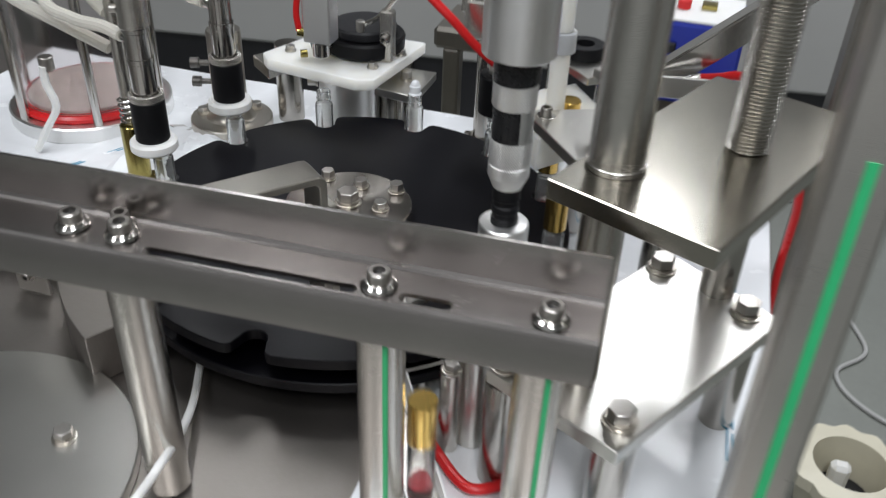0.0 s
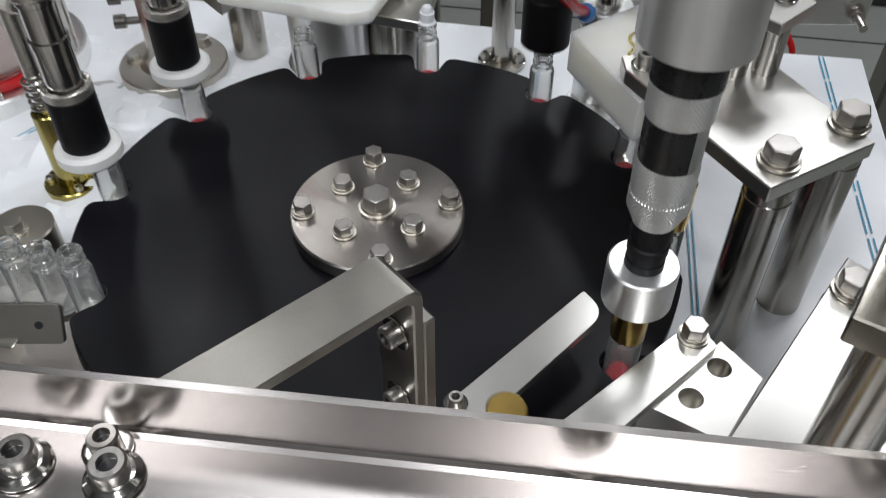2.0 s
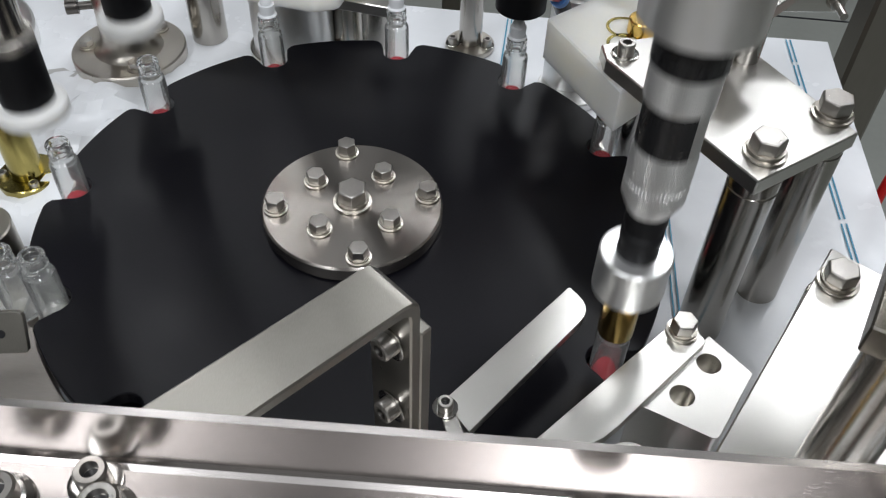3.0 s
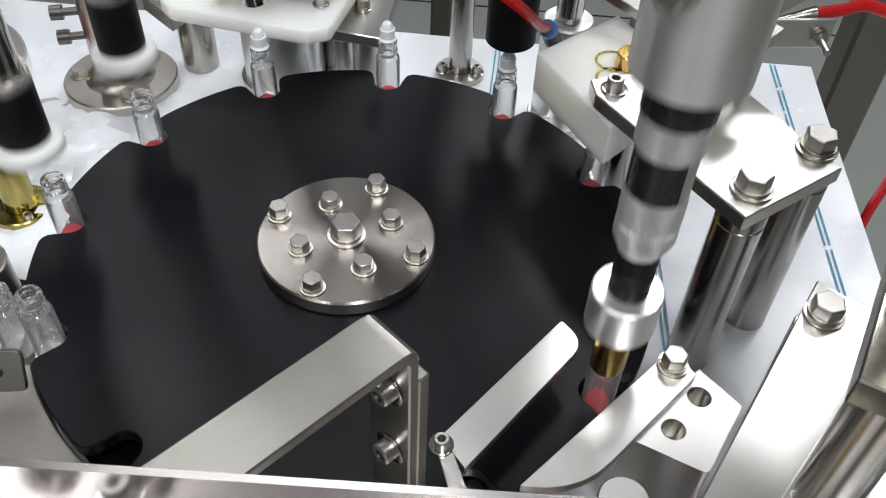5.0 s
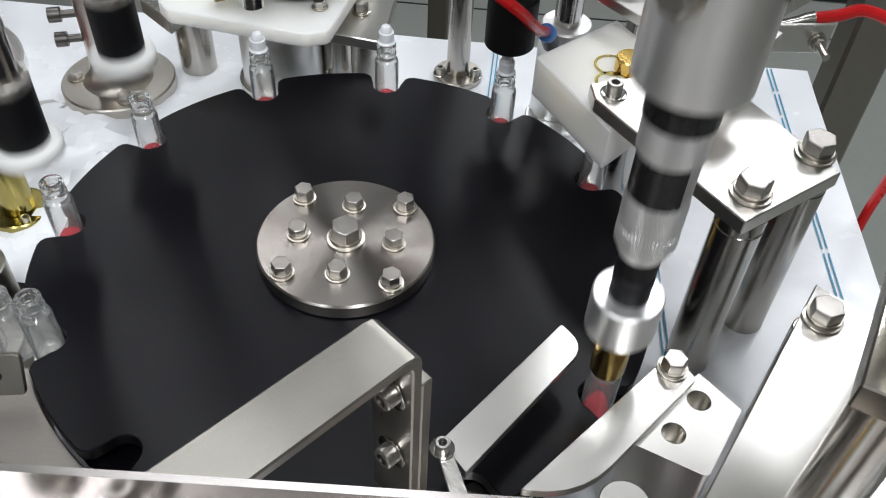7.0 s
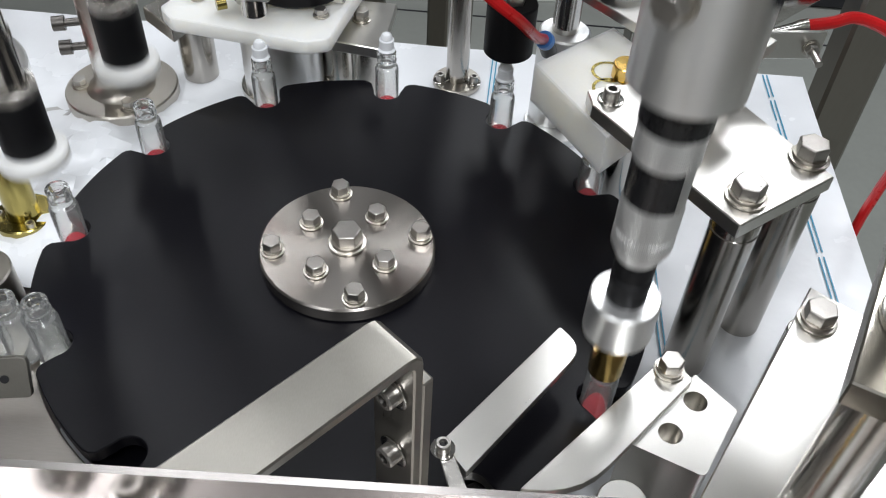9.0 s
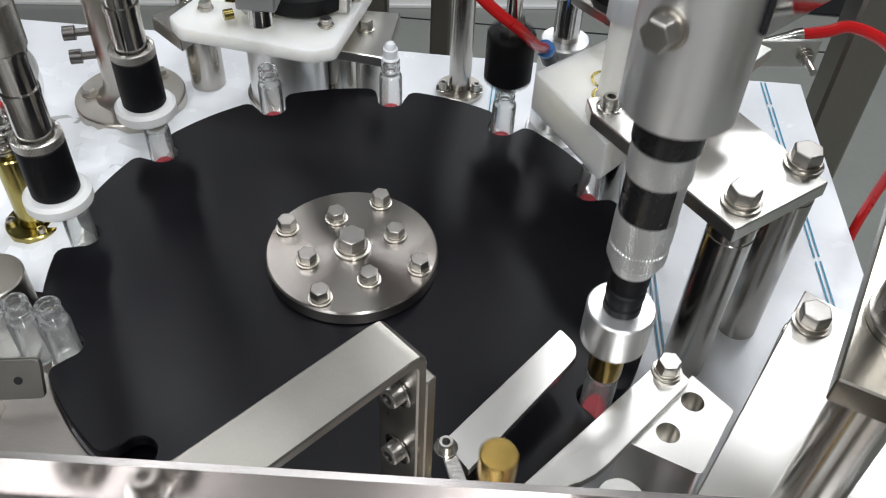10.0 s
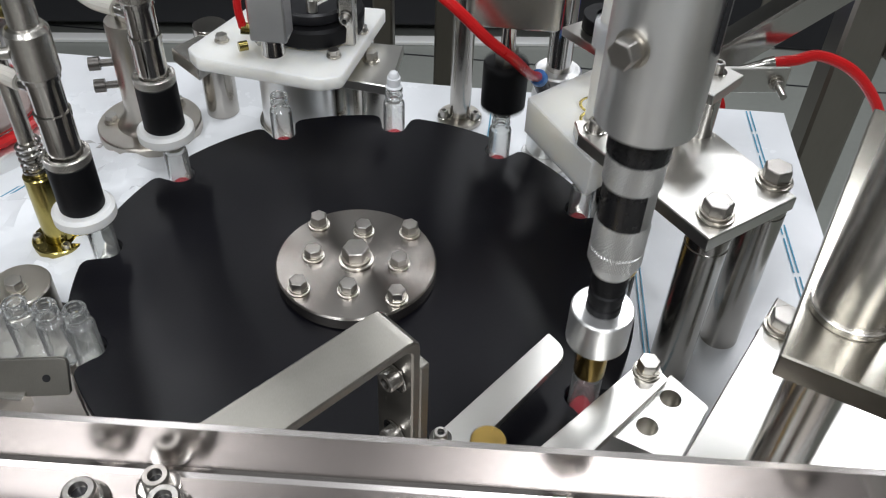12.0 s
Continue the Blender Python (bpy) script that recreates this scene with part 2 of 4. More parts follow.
def aim(p, d):
    """A matrix that lays the z axis of a turned body along d, at p."""
    return Matrix.Translation(p) @ Vector(d).normalized().to_track_quat("Z", "Y").to_matrix().to_4x4()


def hexa(size, h, turn=0.0):
    """A hexagonal head with chamfered corners, size across the flats."""
    R = size / math.sqrt(3)
    bm = bmesh.new()
    rows = []
    for k, z in ((1, 0), (1, h * 0.9), (0.92, h)):
        rows.append([bm.verts.new((R * k * math.cos(radians(60 * i + turn)), R * k * math.sin(radians(60 * i + turn)), z)) for i in range(6)])
    for a, b in zip(rows, rows[1:]):
        for i in range(6):
            bm.faces.new((a[i], a[(i + 1) % 6], b[(i + 1) % 6], b[i]))
    bm.faces.new(rows[-1])
    bm.faces.new(rows[0][::-1])
    bmesh.ops.recalc_face_normals(bm, faces=bm.faces)
    bmesh.ops.bevel(bm, geom=[e for e in bm.edges if e.calc_face_angle(0) > 0.3], offset=size * 0.02, segments=1, affect="EDGES")
    return bm


def hex_bolt(parent, p, d=(0, 0, 1), size=0.013, h=None, washer=True, turn=0.0, label=""):
    h = (h or size * 0.55) * 0.82
    m = aim(p, d)
    off = 0.0
    w = None
    if washer:
        w = lathe(0, 0, [(size * 0.25, 0), (size * 0.70, 0), (size * 0.72, size * 0.04), (size * 0.72, size * 0.11), (size * 0.62, size * 0.13),
                         (size * 0.62, size * 0.26), (size * 0.25, size * 0.26)], 24)
        off = size * 0.26
    bm = hexa(size, h, turn)
    bmesh.ops.translate(bm, verts=bm.verts, vec=(0, 0, off))
    bm.transform(m)
    ob = part("bolt", bm, BOLT, parent, label)
    if w:
        w.transform(m)
        part("washer", w, TURNED, ob)
    return ob


def socket_screw(parent, p, d=(0, 0, 1), r=0.005, h=0.006, washer=True, dome=0.0):
    m = aim(p, d)
    off = (0.0012 if washer else 0) + dome
    s = r * 0.55
    bm = lathe(0, 0, [(0, off), (r, off), (r, off + h * 0.85), (r * 0.88, off + h), (s, off + h), (s * 0.97, off + h * 0.45), (0, off + h * 0.4)], 24)
    bm.transform(m)
    ob = part("screw", bm, BOLT, parent)
    hole = hexa(s * 1.86, 0.0003)
    bmesh.ops.translate(hole, verts=hole.verts, vec=(0, 0, off + h * 0.42))
    hole.transform(m)
    part("socket", hole, BLACK, ob)
    if washer:
        w = lathe(0, 0, [(0, 0), (r * 1.55, 0), (r * 1.6, 0.0004), (r * 1.6, 0.001), (r * 1.5, 0.0012 + dome * 0.35), (r * 1.2, 0.0012 + dome * 0.85), (r * 0.9, 0.0012 + dome), (0, 0.0012 + dome)], 28)
        w.transform(m)
        part("washer", w, POLISHED, ob)
    return ob

# ---- the setting ----
B = -0.058          # bench top
FLOOR_Z = -0.85
RC = 0.196          # pitch circle of the pockets
random.seed(4)

floor = solo("floor", box(-3.2, 3.2, -2.6, 4.2, FLOOR_Z - 0.1, FLOOR_Z, 0), FLOOR, (0, 0, FLOOR_Z), "grey painted concrete workshop floor", "floor", kind="structure")
for nm, ext in (("wall_north", (-3.3, 3.3, 4.2, 4.3)), ("wall_south", (-3.3, 3.3, -2.7, -2.6)), ("wall_west", (-3.3, -3.2, -2.6, 4.2)), ("wall_east", (3.2, 3.3, -2.6, 4.2))):
    solo(nm, box(*ext, FLOOR_Z, 1.85, 0), WALLM, (0, 0, FLOOR_Z), "pale painted workshop wall", "wall", kind="structure")
solo("ceiling", box(-3.3, 3.3, -2.7, 4.3, 1.85, 1.95, 0), WALLM, (0, 0, 1.85), "pale workshop ceiling", "ceiling", kind="structure")
for lx, ly, power, wide, long in TUBES:
    fx = thing("ceiling_light", (lx, ly, 1.85), "long fluorescent ceiling light with a white tray", "ceiling light", "ceiling lights")
    tray = box(-wide / 2 - 0.03, wide / 2 + 0.03, -long / 2 - 0.06, long / 2 + 0.06, 1.735, 1.85, 0.004)
    tray.transform(Matrix.Translation((lx, ly, 0)) @ Matrix.Rotation(TURN, 4, "Z"))
    part("tray", tray, RING, fx)
for fy in (0.55, 1.75):
    solo("floor_joint", box(-3.1, 3.1, fy, fy + 0.006, FLOOR_Z + 0.0005, FLOOR_Z + 0.0015, 0), DARK, (0, fy, FLOOR_Z), "dark joint line in the floor", "floor joint", kind="structure")


def film_sheet():
    """The bench top under its white protective film, wrinkled beside the fill heads."""
    bm = bmesh.new()
    xs = [-0.62 + 1.02 * i / 102 for i in range(103)]
    ys = [-0.36 + 0.72 * i / 72 for i in range(73)]
    grid = {}
    for i, x in enumerate(xs):
        for j, y in enumerate(ys):
            k = max(0.0, 1 - math.hypot((x + 0.25) / 0.16, (y - 0.12) / 0.15)) ** 0.7
            z = B + k * (0.022 * abs(noise.noise((x * 32 + y * 20, y * 34 - x * 26, 2))) + 0.008 * abs(noise.noise((x * 80, y * 70, 5)))) + 0.0009 * noise.noise((x * 14, y * 14, 7))
            grid[i, j] = bm.verts.new((x, y, z))
    for i in range(102):
        for j in range(72):
            cx, cy = xs[i], ys[j]
            if (cx < 0.1 and cy < -0.15) or (cx < -0.17 and cy < -0.012):
                continue
            bm.faces.new((grid[i, j], grid[i + 1, j], grid[i + 1, j + 1], grid[i, j + 1]))
    bmesh.ops.delete(bm, geom=[v for v in bm.verts if not v.link_faces], context="VERTS")
    return bm


bench = thing("machine_bench", (0, 0.1, FLOOR_Z), "stainless machine bench under white protective film", "machine bench")
part("bench_top", box(-0.7, 0.402, -0.5, 0.362, B - 0.02, B - 0.0035, 0.001), DECKM, bench, "bare stainless bench top")
sheet = part("protective_film", film_sheet(), FILM, bench, "white plastic protective film")
part("cabinet_panel", box(-0.66, 0.37, -0.46, 0.33, FLOOR_Z + 0.1, B - 0.021, 0.004), PLATE, bench)
for px in (-0.62, 0.33):
    for py in (-0.42, 0.29):
        part("foot", rod(px, py, 0.025, FLOOR_Z, FLOOR_Z + 0.1), BLACK, bench)


def line_strip(a, b, w, dash=0):
    a, b = Vector(a), Vector(b)
    d = (b - a).normalized()
    n = Vector((-d.y, d.x)) * w / 2
    L, s = (b - a).length, 0.0
    while s < L:
        e = min(L, s + (dash * random.uniform(0.6, 1.6) if dash else L))
        p, q = a + d * s, a + d * e
        part("printed_line", prism([(p - n).to_tuple(), (q - n).to_tuple(), (q + n).to_tuple(), (p + n).to_tuple()], B + 0.0012, B + 0.0017, 0), BLUE_LINE, bench)
        s = e + (dash * 0.12 if dash else 1)


for a, b, dash in (((0.361, 0.356), (0.372, -0.3), 0.045), ((0.224, 0.3), (0.234, -0.3), 0), ((-0.305, 0.19), (-0.42, -0.02), 0), ((0.089, 0.35), (0.086, 0.2), 0), ((-0.055, 0.345), (-0.06, 0.22), 0)):
    for off in (-0.002, 0.002):
        line_strip((a[0] + off, a[1]), (b[0] + off, b[1]), 0.0012, dash)

part("film_tear", prism([(-0.322, 0.196), (-0.305, 0.203), (-0.296, 0.198), (-0.288, 0.204), (-0.291, 0.193), (-0.302, 0.188)], B + 0.0022, B + 0.003, 0), PAINT, bench, "torn grey scrap of film")

# ---- the indexing dial ----
dial = thing("dial_plate", (0, 0, 0), "matt black round indexing dial with twelve bottle pockets", "dial plate")


def dial_outline():
    """Twelve pockets, each with a round end and a flared lead on its trailing side."""
    R, pr, pts = 0.2095, 0.0112, []
    for k in range(12):
        c = radians(30 * k)

        def at(r, deg):
            return (r * math.cos(c + radians(deg)), r * math.sin(c + radians(deg)))

        for s in range(8):
            pts.append(at(R, -24.2 + s * 2.6))
        pts.append(at(R - 0.0012, -4.9))
        pts.append(at(R - 0.004, -4.0))
        ctr = at(RC - 0.001, 0)
        for s in range(13):
            a = c + radians(-90 - 180 * s / 12)
            pts.append((ctr[0] + pr * math.cos(a), ctr[1] + pr * math.sin(a)))
        pts.append(at(R - 0.004, 4.0))
        pts.append(at(R - 0.0012, 4.8))
    return pts


part("top_disc", prism(dial_outline(), -0.010, 0, 0.0007), DIAL, dial)
part("lower_disc", rod(0, 0, 0.2055, -0.038, -0.028, 0.001, 96), DIAL, dial)
part("spacer", rod(0, 0, 0.05, -0.028, -0.010, 0, 48), DARK, dial)
hub = part("hub_flange", lathe(0, 0, [(0, 0.0002), (0.0585, 0.0002), (0.0602, 0.0015), (0.0602, 0.0105), (0.0590, 0.0118), (0, 0.012)], 96), HUBM, dial, "turned stainless hub flange")
for k in range(4):
    a = radians(90 * k + 45)
    hex_bolt(hub, (0.0505 * math.cos(a), 0.0505 * math.sin(a), 0.012), size=0.0115, h=0.0085, turn=13 * k)
    a += radians(45)
    hex_bolt(hub, (0.0325 * math.cos(a), 0.0325 * math.sin(a), 0.012), size=0.0115, h=0.007, turn=29 * k)
hex_bolt(hub, (0, 0, 0.012), size=0.018, h=0.011, turn=10, label="large centre bolt")
drive = thing("drive_column", (0, 0, B), "dark drive column under the dial", "drive column")
part("column", rod(0, 0, 0.07, B, -0.040, 0.001, 48), DARK, drive)


def arc_pts(r0, r1, a0, a1, n):
    o = [(r1 * math.cos(radians(a0 + (a1 - a0) * i / n)), r1 * math.sin(radians(a0 + (a1 - a0) * i / n))) for i in range(n + 1)]
    i_ = [(r0 * math.cos(radians(a1 + (a0 - a1) * i / n)), r0 * math.sin(radians(a1 + (a0 - a1) * i / n))) for i in range(n + 1)]
    return o + i_


ring = thing("slide_ring", (0, 0, B), "narrow steel slide ring carrying bottles under the dial", "slide ring")
part("ring", prism(arc_pts(0.184, 0.2075, -66, 214, 72), -0.020, -0.0163, 0), STEEL, ring)
for a in (-50, 0, 45, 105, 165, 205):
    part("ring_post", rod(0.19 * math.cos(radians(a)), 0.19 * math.sin(radians(a)), 0.004, B, -0.020, 0), STEEL, ring)

# bright curved guide plate beside the infeed
gp = thing("guide_plate", (-0.2, -0.2, B), "bright curved stainless guide plate beside the dial", "guide plate")
part("plate", prism(arc_pts(0.2108, 0.262, 212, 240, 24), B - 0.003, -0.012, 0.0008), DECKM, gp)

# lower round cover in front
cover = thing("round_cover", (-0.167, -0.35, B), "low round stainless cover plate with a bolt", "cover plate")
part("cover_disc", rod(-0.167, -0.345, 0.130, B - 0.0034, B + 0.008, 0.001, 64), PLATE, cover)
hex_bolt(cover, (-0.110, -0.292, B + 0.008), size=0.013)

# ---- the bent rail in front, on posts ----
RAIL = Matrix.Translation((0.1, -0.2745, 0.1565)) @ pose(0, 0, 0, 0, 0, 2.6)
rail = thing("bent_rail", (0.1, -0.2745, 0.1565), "long bent stainless rail with slots, bolted on posts", "rail")


def slot(x0, x1, y, w):
    pts = []
    for cx, a0 in ((x1, -90), (x0, 90)):
        for k in range(9):
            a = radians(a0 + 180 * k / 8)
            pts.append((cx + w * math.cos(a), y + w * math.sin(a)))
    return pts


def rail_mesh():
    """Back flange up, flat shelf with slots, front lip down; sheet of 3 mm with rounded bends."""
    th = 0.0028
    xs = [-0.85, 0.163]
    back = [(0.0, 0.0295), (0.0, 0.003), (-0.001, 0.001), (-0.003, 0.0)], [(th, 0.0295), (th, 0.001), (0.001, -th + 0.0004), (-0.003, -th)]
    lip = [(-0.033, 0.0), (-0.0352, -0.001), (-0.036, -0.003), (-0.0362, -0.029)], [(-0.033, -th), (-0.0334, -th - 0.0003), (-0.0336, -0.0045), (-0.0336, -0.029)]
    bms = []
    for out, inn in (back, lip):
        bm = bmesh.new()
        loops = [[bm.verts.new((x, y, z)) for y, z in out + inn[::-1]] for x in xs]
        n = len(loops[0])
        for i in range(n):
            bm.faces.new((loops[0][i], loops[1][i], loops[1][(i + 1) % n], loops[0][(i + 1) % n]))
        for lp in loops:
            for i in range(len(out) - 1):
                bm.faces.new((lp[i], lp[i + 1], lp[n - 2 - i], lp[n - 1 - i]))
        bmesh.ops.recalc_face_normals(bm, faces=bm.faces)
        bms.append(bm)
    bms.append(holed([(xs[0], -0.033), (xs[1], -0.033), (xs[1], -0.003), (xs[0], -0.003)], [slot(-0.095, 0.027, -0.0275, 0.0036), slot(0.058, 0.080, -0.0265, 0.0042)], -th, 0.0))
    bm = join(*bms)
    bm.transform(RAIL)
    return bm


part("rail_sheet", rail_mesh(), RAILM, rail)
for sx, sy in ((-0.150, -0.018), (-0.117, -0.019), (0.041, -0.021), (0.1365, -0.023)):
    p = RAIL @ Vector((sx, sy, 0.0004))
    socket_screw(rail, p, r=0.0066, h=0.0062, dome=0.0032)
p = RAIL @ Vector((-0.1235, -0.0085, 0.0004))
socket_screw(rail, p, r=0.0055, h=0.008)
for sx, strip in ((-0.119, 0), (0.041, 1), (0.1335, 1)):
    p = RAIL @ Vector((sx, -0.018, -0.004))
    post = thing("rail_post", (p.x, p.y, B), "round stainless post carrying the bent rail", "post", "rail posts")
    part("post_rod", rod(p.x, p.y, 0.0145, B, p.z - 0.001), STEEL, post)
    if strip:
        # narrow green stripe down the front of the post
        part("green_stripe", box(p.x + 0.006, p.x + 0.009, p.y - 0.0140, p.y - 0.0125, B + 0.003, p.z - 0.004, 0), GREEN, post, "narrow green stripe")

# ---- machine frame tube with its green film strip ----
fr = thing("frame_tube", (0.393, -0.371, FLOOR_Z), "leaning stainless frame tube with a green film strip", "frame post")


def leaning(bm):
    for v in bm.verts:
        v.co.x += 0.3603 + 0.014 * (v.co.z + 0.02)
        v.co.y += -0.285 + 0.096 * (v.co.z - 0.05)
    return bm


part("tube", leaning(box(-0.0155, 0.0155, -0.0155, 0.0155, FLOOR_Z, 0.7, 0.003)), BRUSH_X, fr)
part("film_strip", leaning(box(-0.002, 0.0035, -0.0164, -0.0157, -0.5, 0.27, 0)), GREEN, fr, "green film strip")

# ---- cantilever arm over the dial ----
arm = thing("arm_bracket", (0.03, -0.25, B), "flat stainless bar bent down at its end, with screws", "bracket arm")
d = Vector((-0.067, -0.078)).normalized()
nrm = Vector((-d.y, d.x))
c0 = Vector((0.0625, -0.1935))


def arm_mesh():
    prof = [(0.0, 0.034), (0.0, 0.1545), (-0.0008, 0.159), (-0.004, 0.1622), (-0.0085, 0.163), (-0.2, 0.163)]
    th = 0.0055
    inn = [(-th, 0.034), (-th, 0.1525), (-th - 0.0006, 0.1552), (-0.0085, 0.1572), (-0.012, 0.1575), (-0.2, 0.1575)]
    bm = bmesh.new()
    loops = []
    for s in (-0.0150, 0.0122):
        end = -(0.0775 - 0.651 * s) / 0.758
        loops.append([bm.verts.new((*(c0 + d * (-max(u, end) if u < -0.1 else -u) + nrm * s), z)) for u, z in prof + inn[::-1]])
    n = len(loops[0])
    for i in range(n):
        bm.faces.new((loops[0][i], loops[1][i], loops[1][(i + 1) % n], loops[0][(i + 1) % n]))
    for lp in loops:
        for i in range(len(prof) - 1):
            bm.faces.new((lp[i], lp[i + 1], lp[n - 2 - i], lp[n - 1 - i]))
    bmesh.ops.recalc_face_normals(bm, faces=bm.faces)
    bmesh.ops.bevel(bm, geom=[e for e in bm.edges if e.calc_face_angle(0) > 1.2], offset=0.0008, segments=1, affect="EDGES")
    return bm


part("bar", arm_mesh(), ARMM, arm)
pl = Vector((*(c0 - d * 0.004), 0))
bx = prism([(*(c0 - d * 0.0003 + nrm * 0.0118),), (*(c0 - d * 0.0065 + nrm * 0.0118),), (*(c0 - d * 0.0065 - nrm * 0.0135),), (*(c0 - d * 0.0003 - nrm * 0.0135),)], 0.032, 0.139, 0.0008)
part("backing_bar", bx, ARMM, arm)
for z in (0.128, 0.081):
    q = c0 + d * 0.0056
    socket_screw(arm, (q.x, q.y, z), (d.x, d.y, 0), r=0.0055, h=0.0058)

# ---- discharge fingers ----
def finger(pts, z0, z1, rad, name, label):
    fg = thing(name, (pts[0][0], pts[0][1], z0), label, "guide finger", "discharge fingers")
    part("blade", prism(rounded(pts, rad, 5), z0, z1, 0.0003), PLATE, fg)
    return fg


f1 = finger([(0.143, -0.072), (0.157, -0.087), (0.094, -0.177), (0.079, -0.160)], 0.026, 0.032, [0.002, 0.013, 0.001, 0.001], "guide_finger", "bright flat steel guide finger with a rounded tip")
socket_screw(f1, (0.0805, -0.1665, 0.035), r=0.0042, h=0.0055)
part("clamp_strip", prism([(0.075, -0.160), (0.085, -0.165), (0.103, -0.205), (0.093, -0.209)], 0.0322, 0.0348, 0.0005), STEEL, f1)
f2 = finger([(0.2055, -0.089), (0.2185, -0.106), (0.152, -0.187), (0.122, -0.186)], 0.031, 0.037, [0.003, 0.003, 0.026, 0.001], "guide_finger", "bright flat steel guide finger held by a hex bolt")
hex_bolt(f2, (0.205, -0.101, 0.037), size=0.0125, h=0.009)
blk = thing("holed_block", (0.22, -0.135, B), "machined aluminium block with two round holes", "machined block")
hb = holed(rounded([(0.2215, -0.0985), (0.2425, -0.121), (0.2195, -0.1655), (0.177, -0.148)], [0, 0.001, 0.004, 0.001], 4),
           [ring_pts(0.2195, -0.1175, 0.0068), ring_pts(0.2035, -0.1405, 0.0068)], -0.02, 0.0325)
part("block_body", hb, PLATE, blk)
for hx, hy in ((0.2195, -0.1175), (0.2035, -0.1405)):
    part("hole_floor", rod(hx, hy, 0.0067, 0.006, 0.0145, 0.0002, 24), TURNED, blk)
part("block_foot", prism([(0.205, -0.11), (0.228, -0.128), (0.216, -0.155), (0.19, -0.145)], B, -0.02, 0), STEEL, blk)
sp = thing("finger_support", (0.166, -0.188, B), "round steel support post under the guide finger", "support post")
part("support_rod", rod(0.1755, -0.184, 0.0135, B, 0.0305), PLATE, sp)
hex_bolt(sp, (0.161, -0.199, 0.020), size=0.010)
part("support_lug", rod(0.161, -0.199, 0.008, B, 0.020), STEEL, sp)
sp1 = thing("finger_support", (0.1, -0.19, B), "thin steel support under the guide finger", "support post")
part("support_rod", rod(0.0985, -0.2, 0.005, B, 0.0321), STEEL, sp1)

# discharge chute
ch = thing("discharge_chute", (0.15, -0.27, B), "narrow steel discharge chute with white side strips", "chute")
cd = Vector((0.55, -0.835)).normalized()
cn = Vector((-cd.y, cd.x))


def chute_strip(s0, s1, o0, o1, z0, z1, slope):
    o = Vector((0.104, -0.18))
    pts = [o + cd * s0 + cn * o0, o + cd * s1 + cn * o0, o + cd * s1 + cn * o1, o + cd * s0 + cn * o1]
    bm = prism([p.to_tuple() for p in pts], z0, z1, 0)
    for v in bm.verts:
        s = (Vector((v.co.x, v.co.y)) - o).dot(cd)
        v.co.z -= slope * max(0.0, s)
    return bm


part("chute_floor", chute_strip(0.012, 0.22, -0.012, 0.012, -0.021, -0.018, 0.16), STEEL, ch)
for o in (-0.0135, 0.0120):
    part("side_strip", chute_strip(0.014, 0.22, o, o + 0.0015, -0.020, -0.004, 0.16), RING, ch, "white plastic side strip")
e = Vector((0.104, -0.18)) + cd * 0.12
part("chute_post", rod(e.x, e.y, 0.006, B, -0.041), STEEL, ch)

# ---- slab on posts, with the upper shelf ----
slab = thing("steel_slab", (0.27, -0.15, B), "thick bright steel slab bolted on round posts", "steel slab")
part("slab_plate", prism([(0.191, -0.222), (0.285, -0.269), (0.383, -0.100), (0.294, -0.036)], 0.038, 0.050, 0.0008), PLATE, slab)
for bx_, by_ in ((0.292, -0.064), (0.357, -0.101), (0.283, -0.242), (0.203, -0.215)):
    part("slab_post", rod(bx_, by_, 0.0135, B, 0.038), POSTM, slab)
    hex_bolt(slab, (bx_, by_, 0.050), size=0.0165, h=0.010, turn=bx_ * 900)
shelf = thing("upper_shelf", (0.29, -0.14, 0.05), "thick stainless shelf plate carried on round posts", "shelf plate")
part("shelf_plate", prism([(0.2175, -0.2285), (0.313, -0.270), (0.397, -0.082), (0.3015, -0.0405)], 0.192, 0.205, 0.0008), SHELFM, shelf)
for bx_, by_ in ((0.335, -0.078), (0.25, -0.205)):
    part("shelf_post", rod(bx_, by_, 0.0135, 0.050, 0.192), POSTM, shelf)
col = thing("chrome_column", (0.252, -0.2, 0.205), "polished chrome guide column with a collar", "guide column")
part("column_rod", rod(0.252, -0.200, 0.0165, 0.205, 0.72, 0.0008, 40), STEEL, col)
part("collar", rod(0.252, -0.200, 0.0178, 0.205, 0.209, 0.0005, 40), STEEL, col)
thr = thing("threaded_rod", (0.324, -0.148, 0.205), "thick stainless threaded rod standing on the shelf", "threaded rod")
prof = [(0, 0.205)]
z = 0.2052
while z < 0.62:
    prof += [(0.0118, z), (0.0134, z + 0.0009), (0.0134, z + 0.0013), (0.0118, z + 0.0022)]
    z += 0.0024
prof.append((0, z))
part("thread", lathe(0.324, -0.148, prof, 28), STEEL, thr)

# ---- plate with two large bolts on posts, cap block, cap chute ----
ap = thing("angled_plate", (0.25, 0.02, B), "angled steel plate with two large bolts on posts", "bolted plate")
part("plate", prism([(0.2365, -0.042), (0.301, 0.010), (0.232, 0.112), (0.152, 0.078), (0.155, 0.062)], 0.089, 0.100, 0.0008), PLATE, ap)
for bx_, by_ in ((0.243, -0.017), (0.288, 0.025)):
    part("plate_post", lathe(bx_, by_, [(0, B), (0.015, B), (0.015, 0.076), (0.0143, 0.0765), (0.0143, 0.0785), (0.015, 0.079), (0.015, 0.0875), (0.014, 0.089), (0, 0.089)], 32), POSTM, ap)
    hex_bolt(ap, (bx_, by_, 0.100), size=0.0175, h=0.0105, turn=bx_ * 700)
socket_screw(ap, (0.167, 0.069, 0.100), r=0.0055, h=0.008)
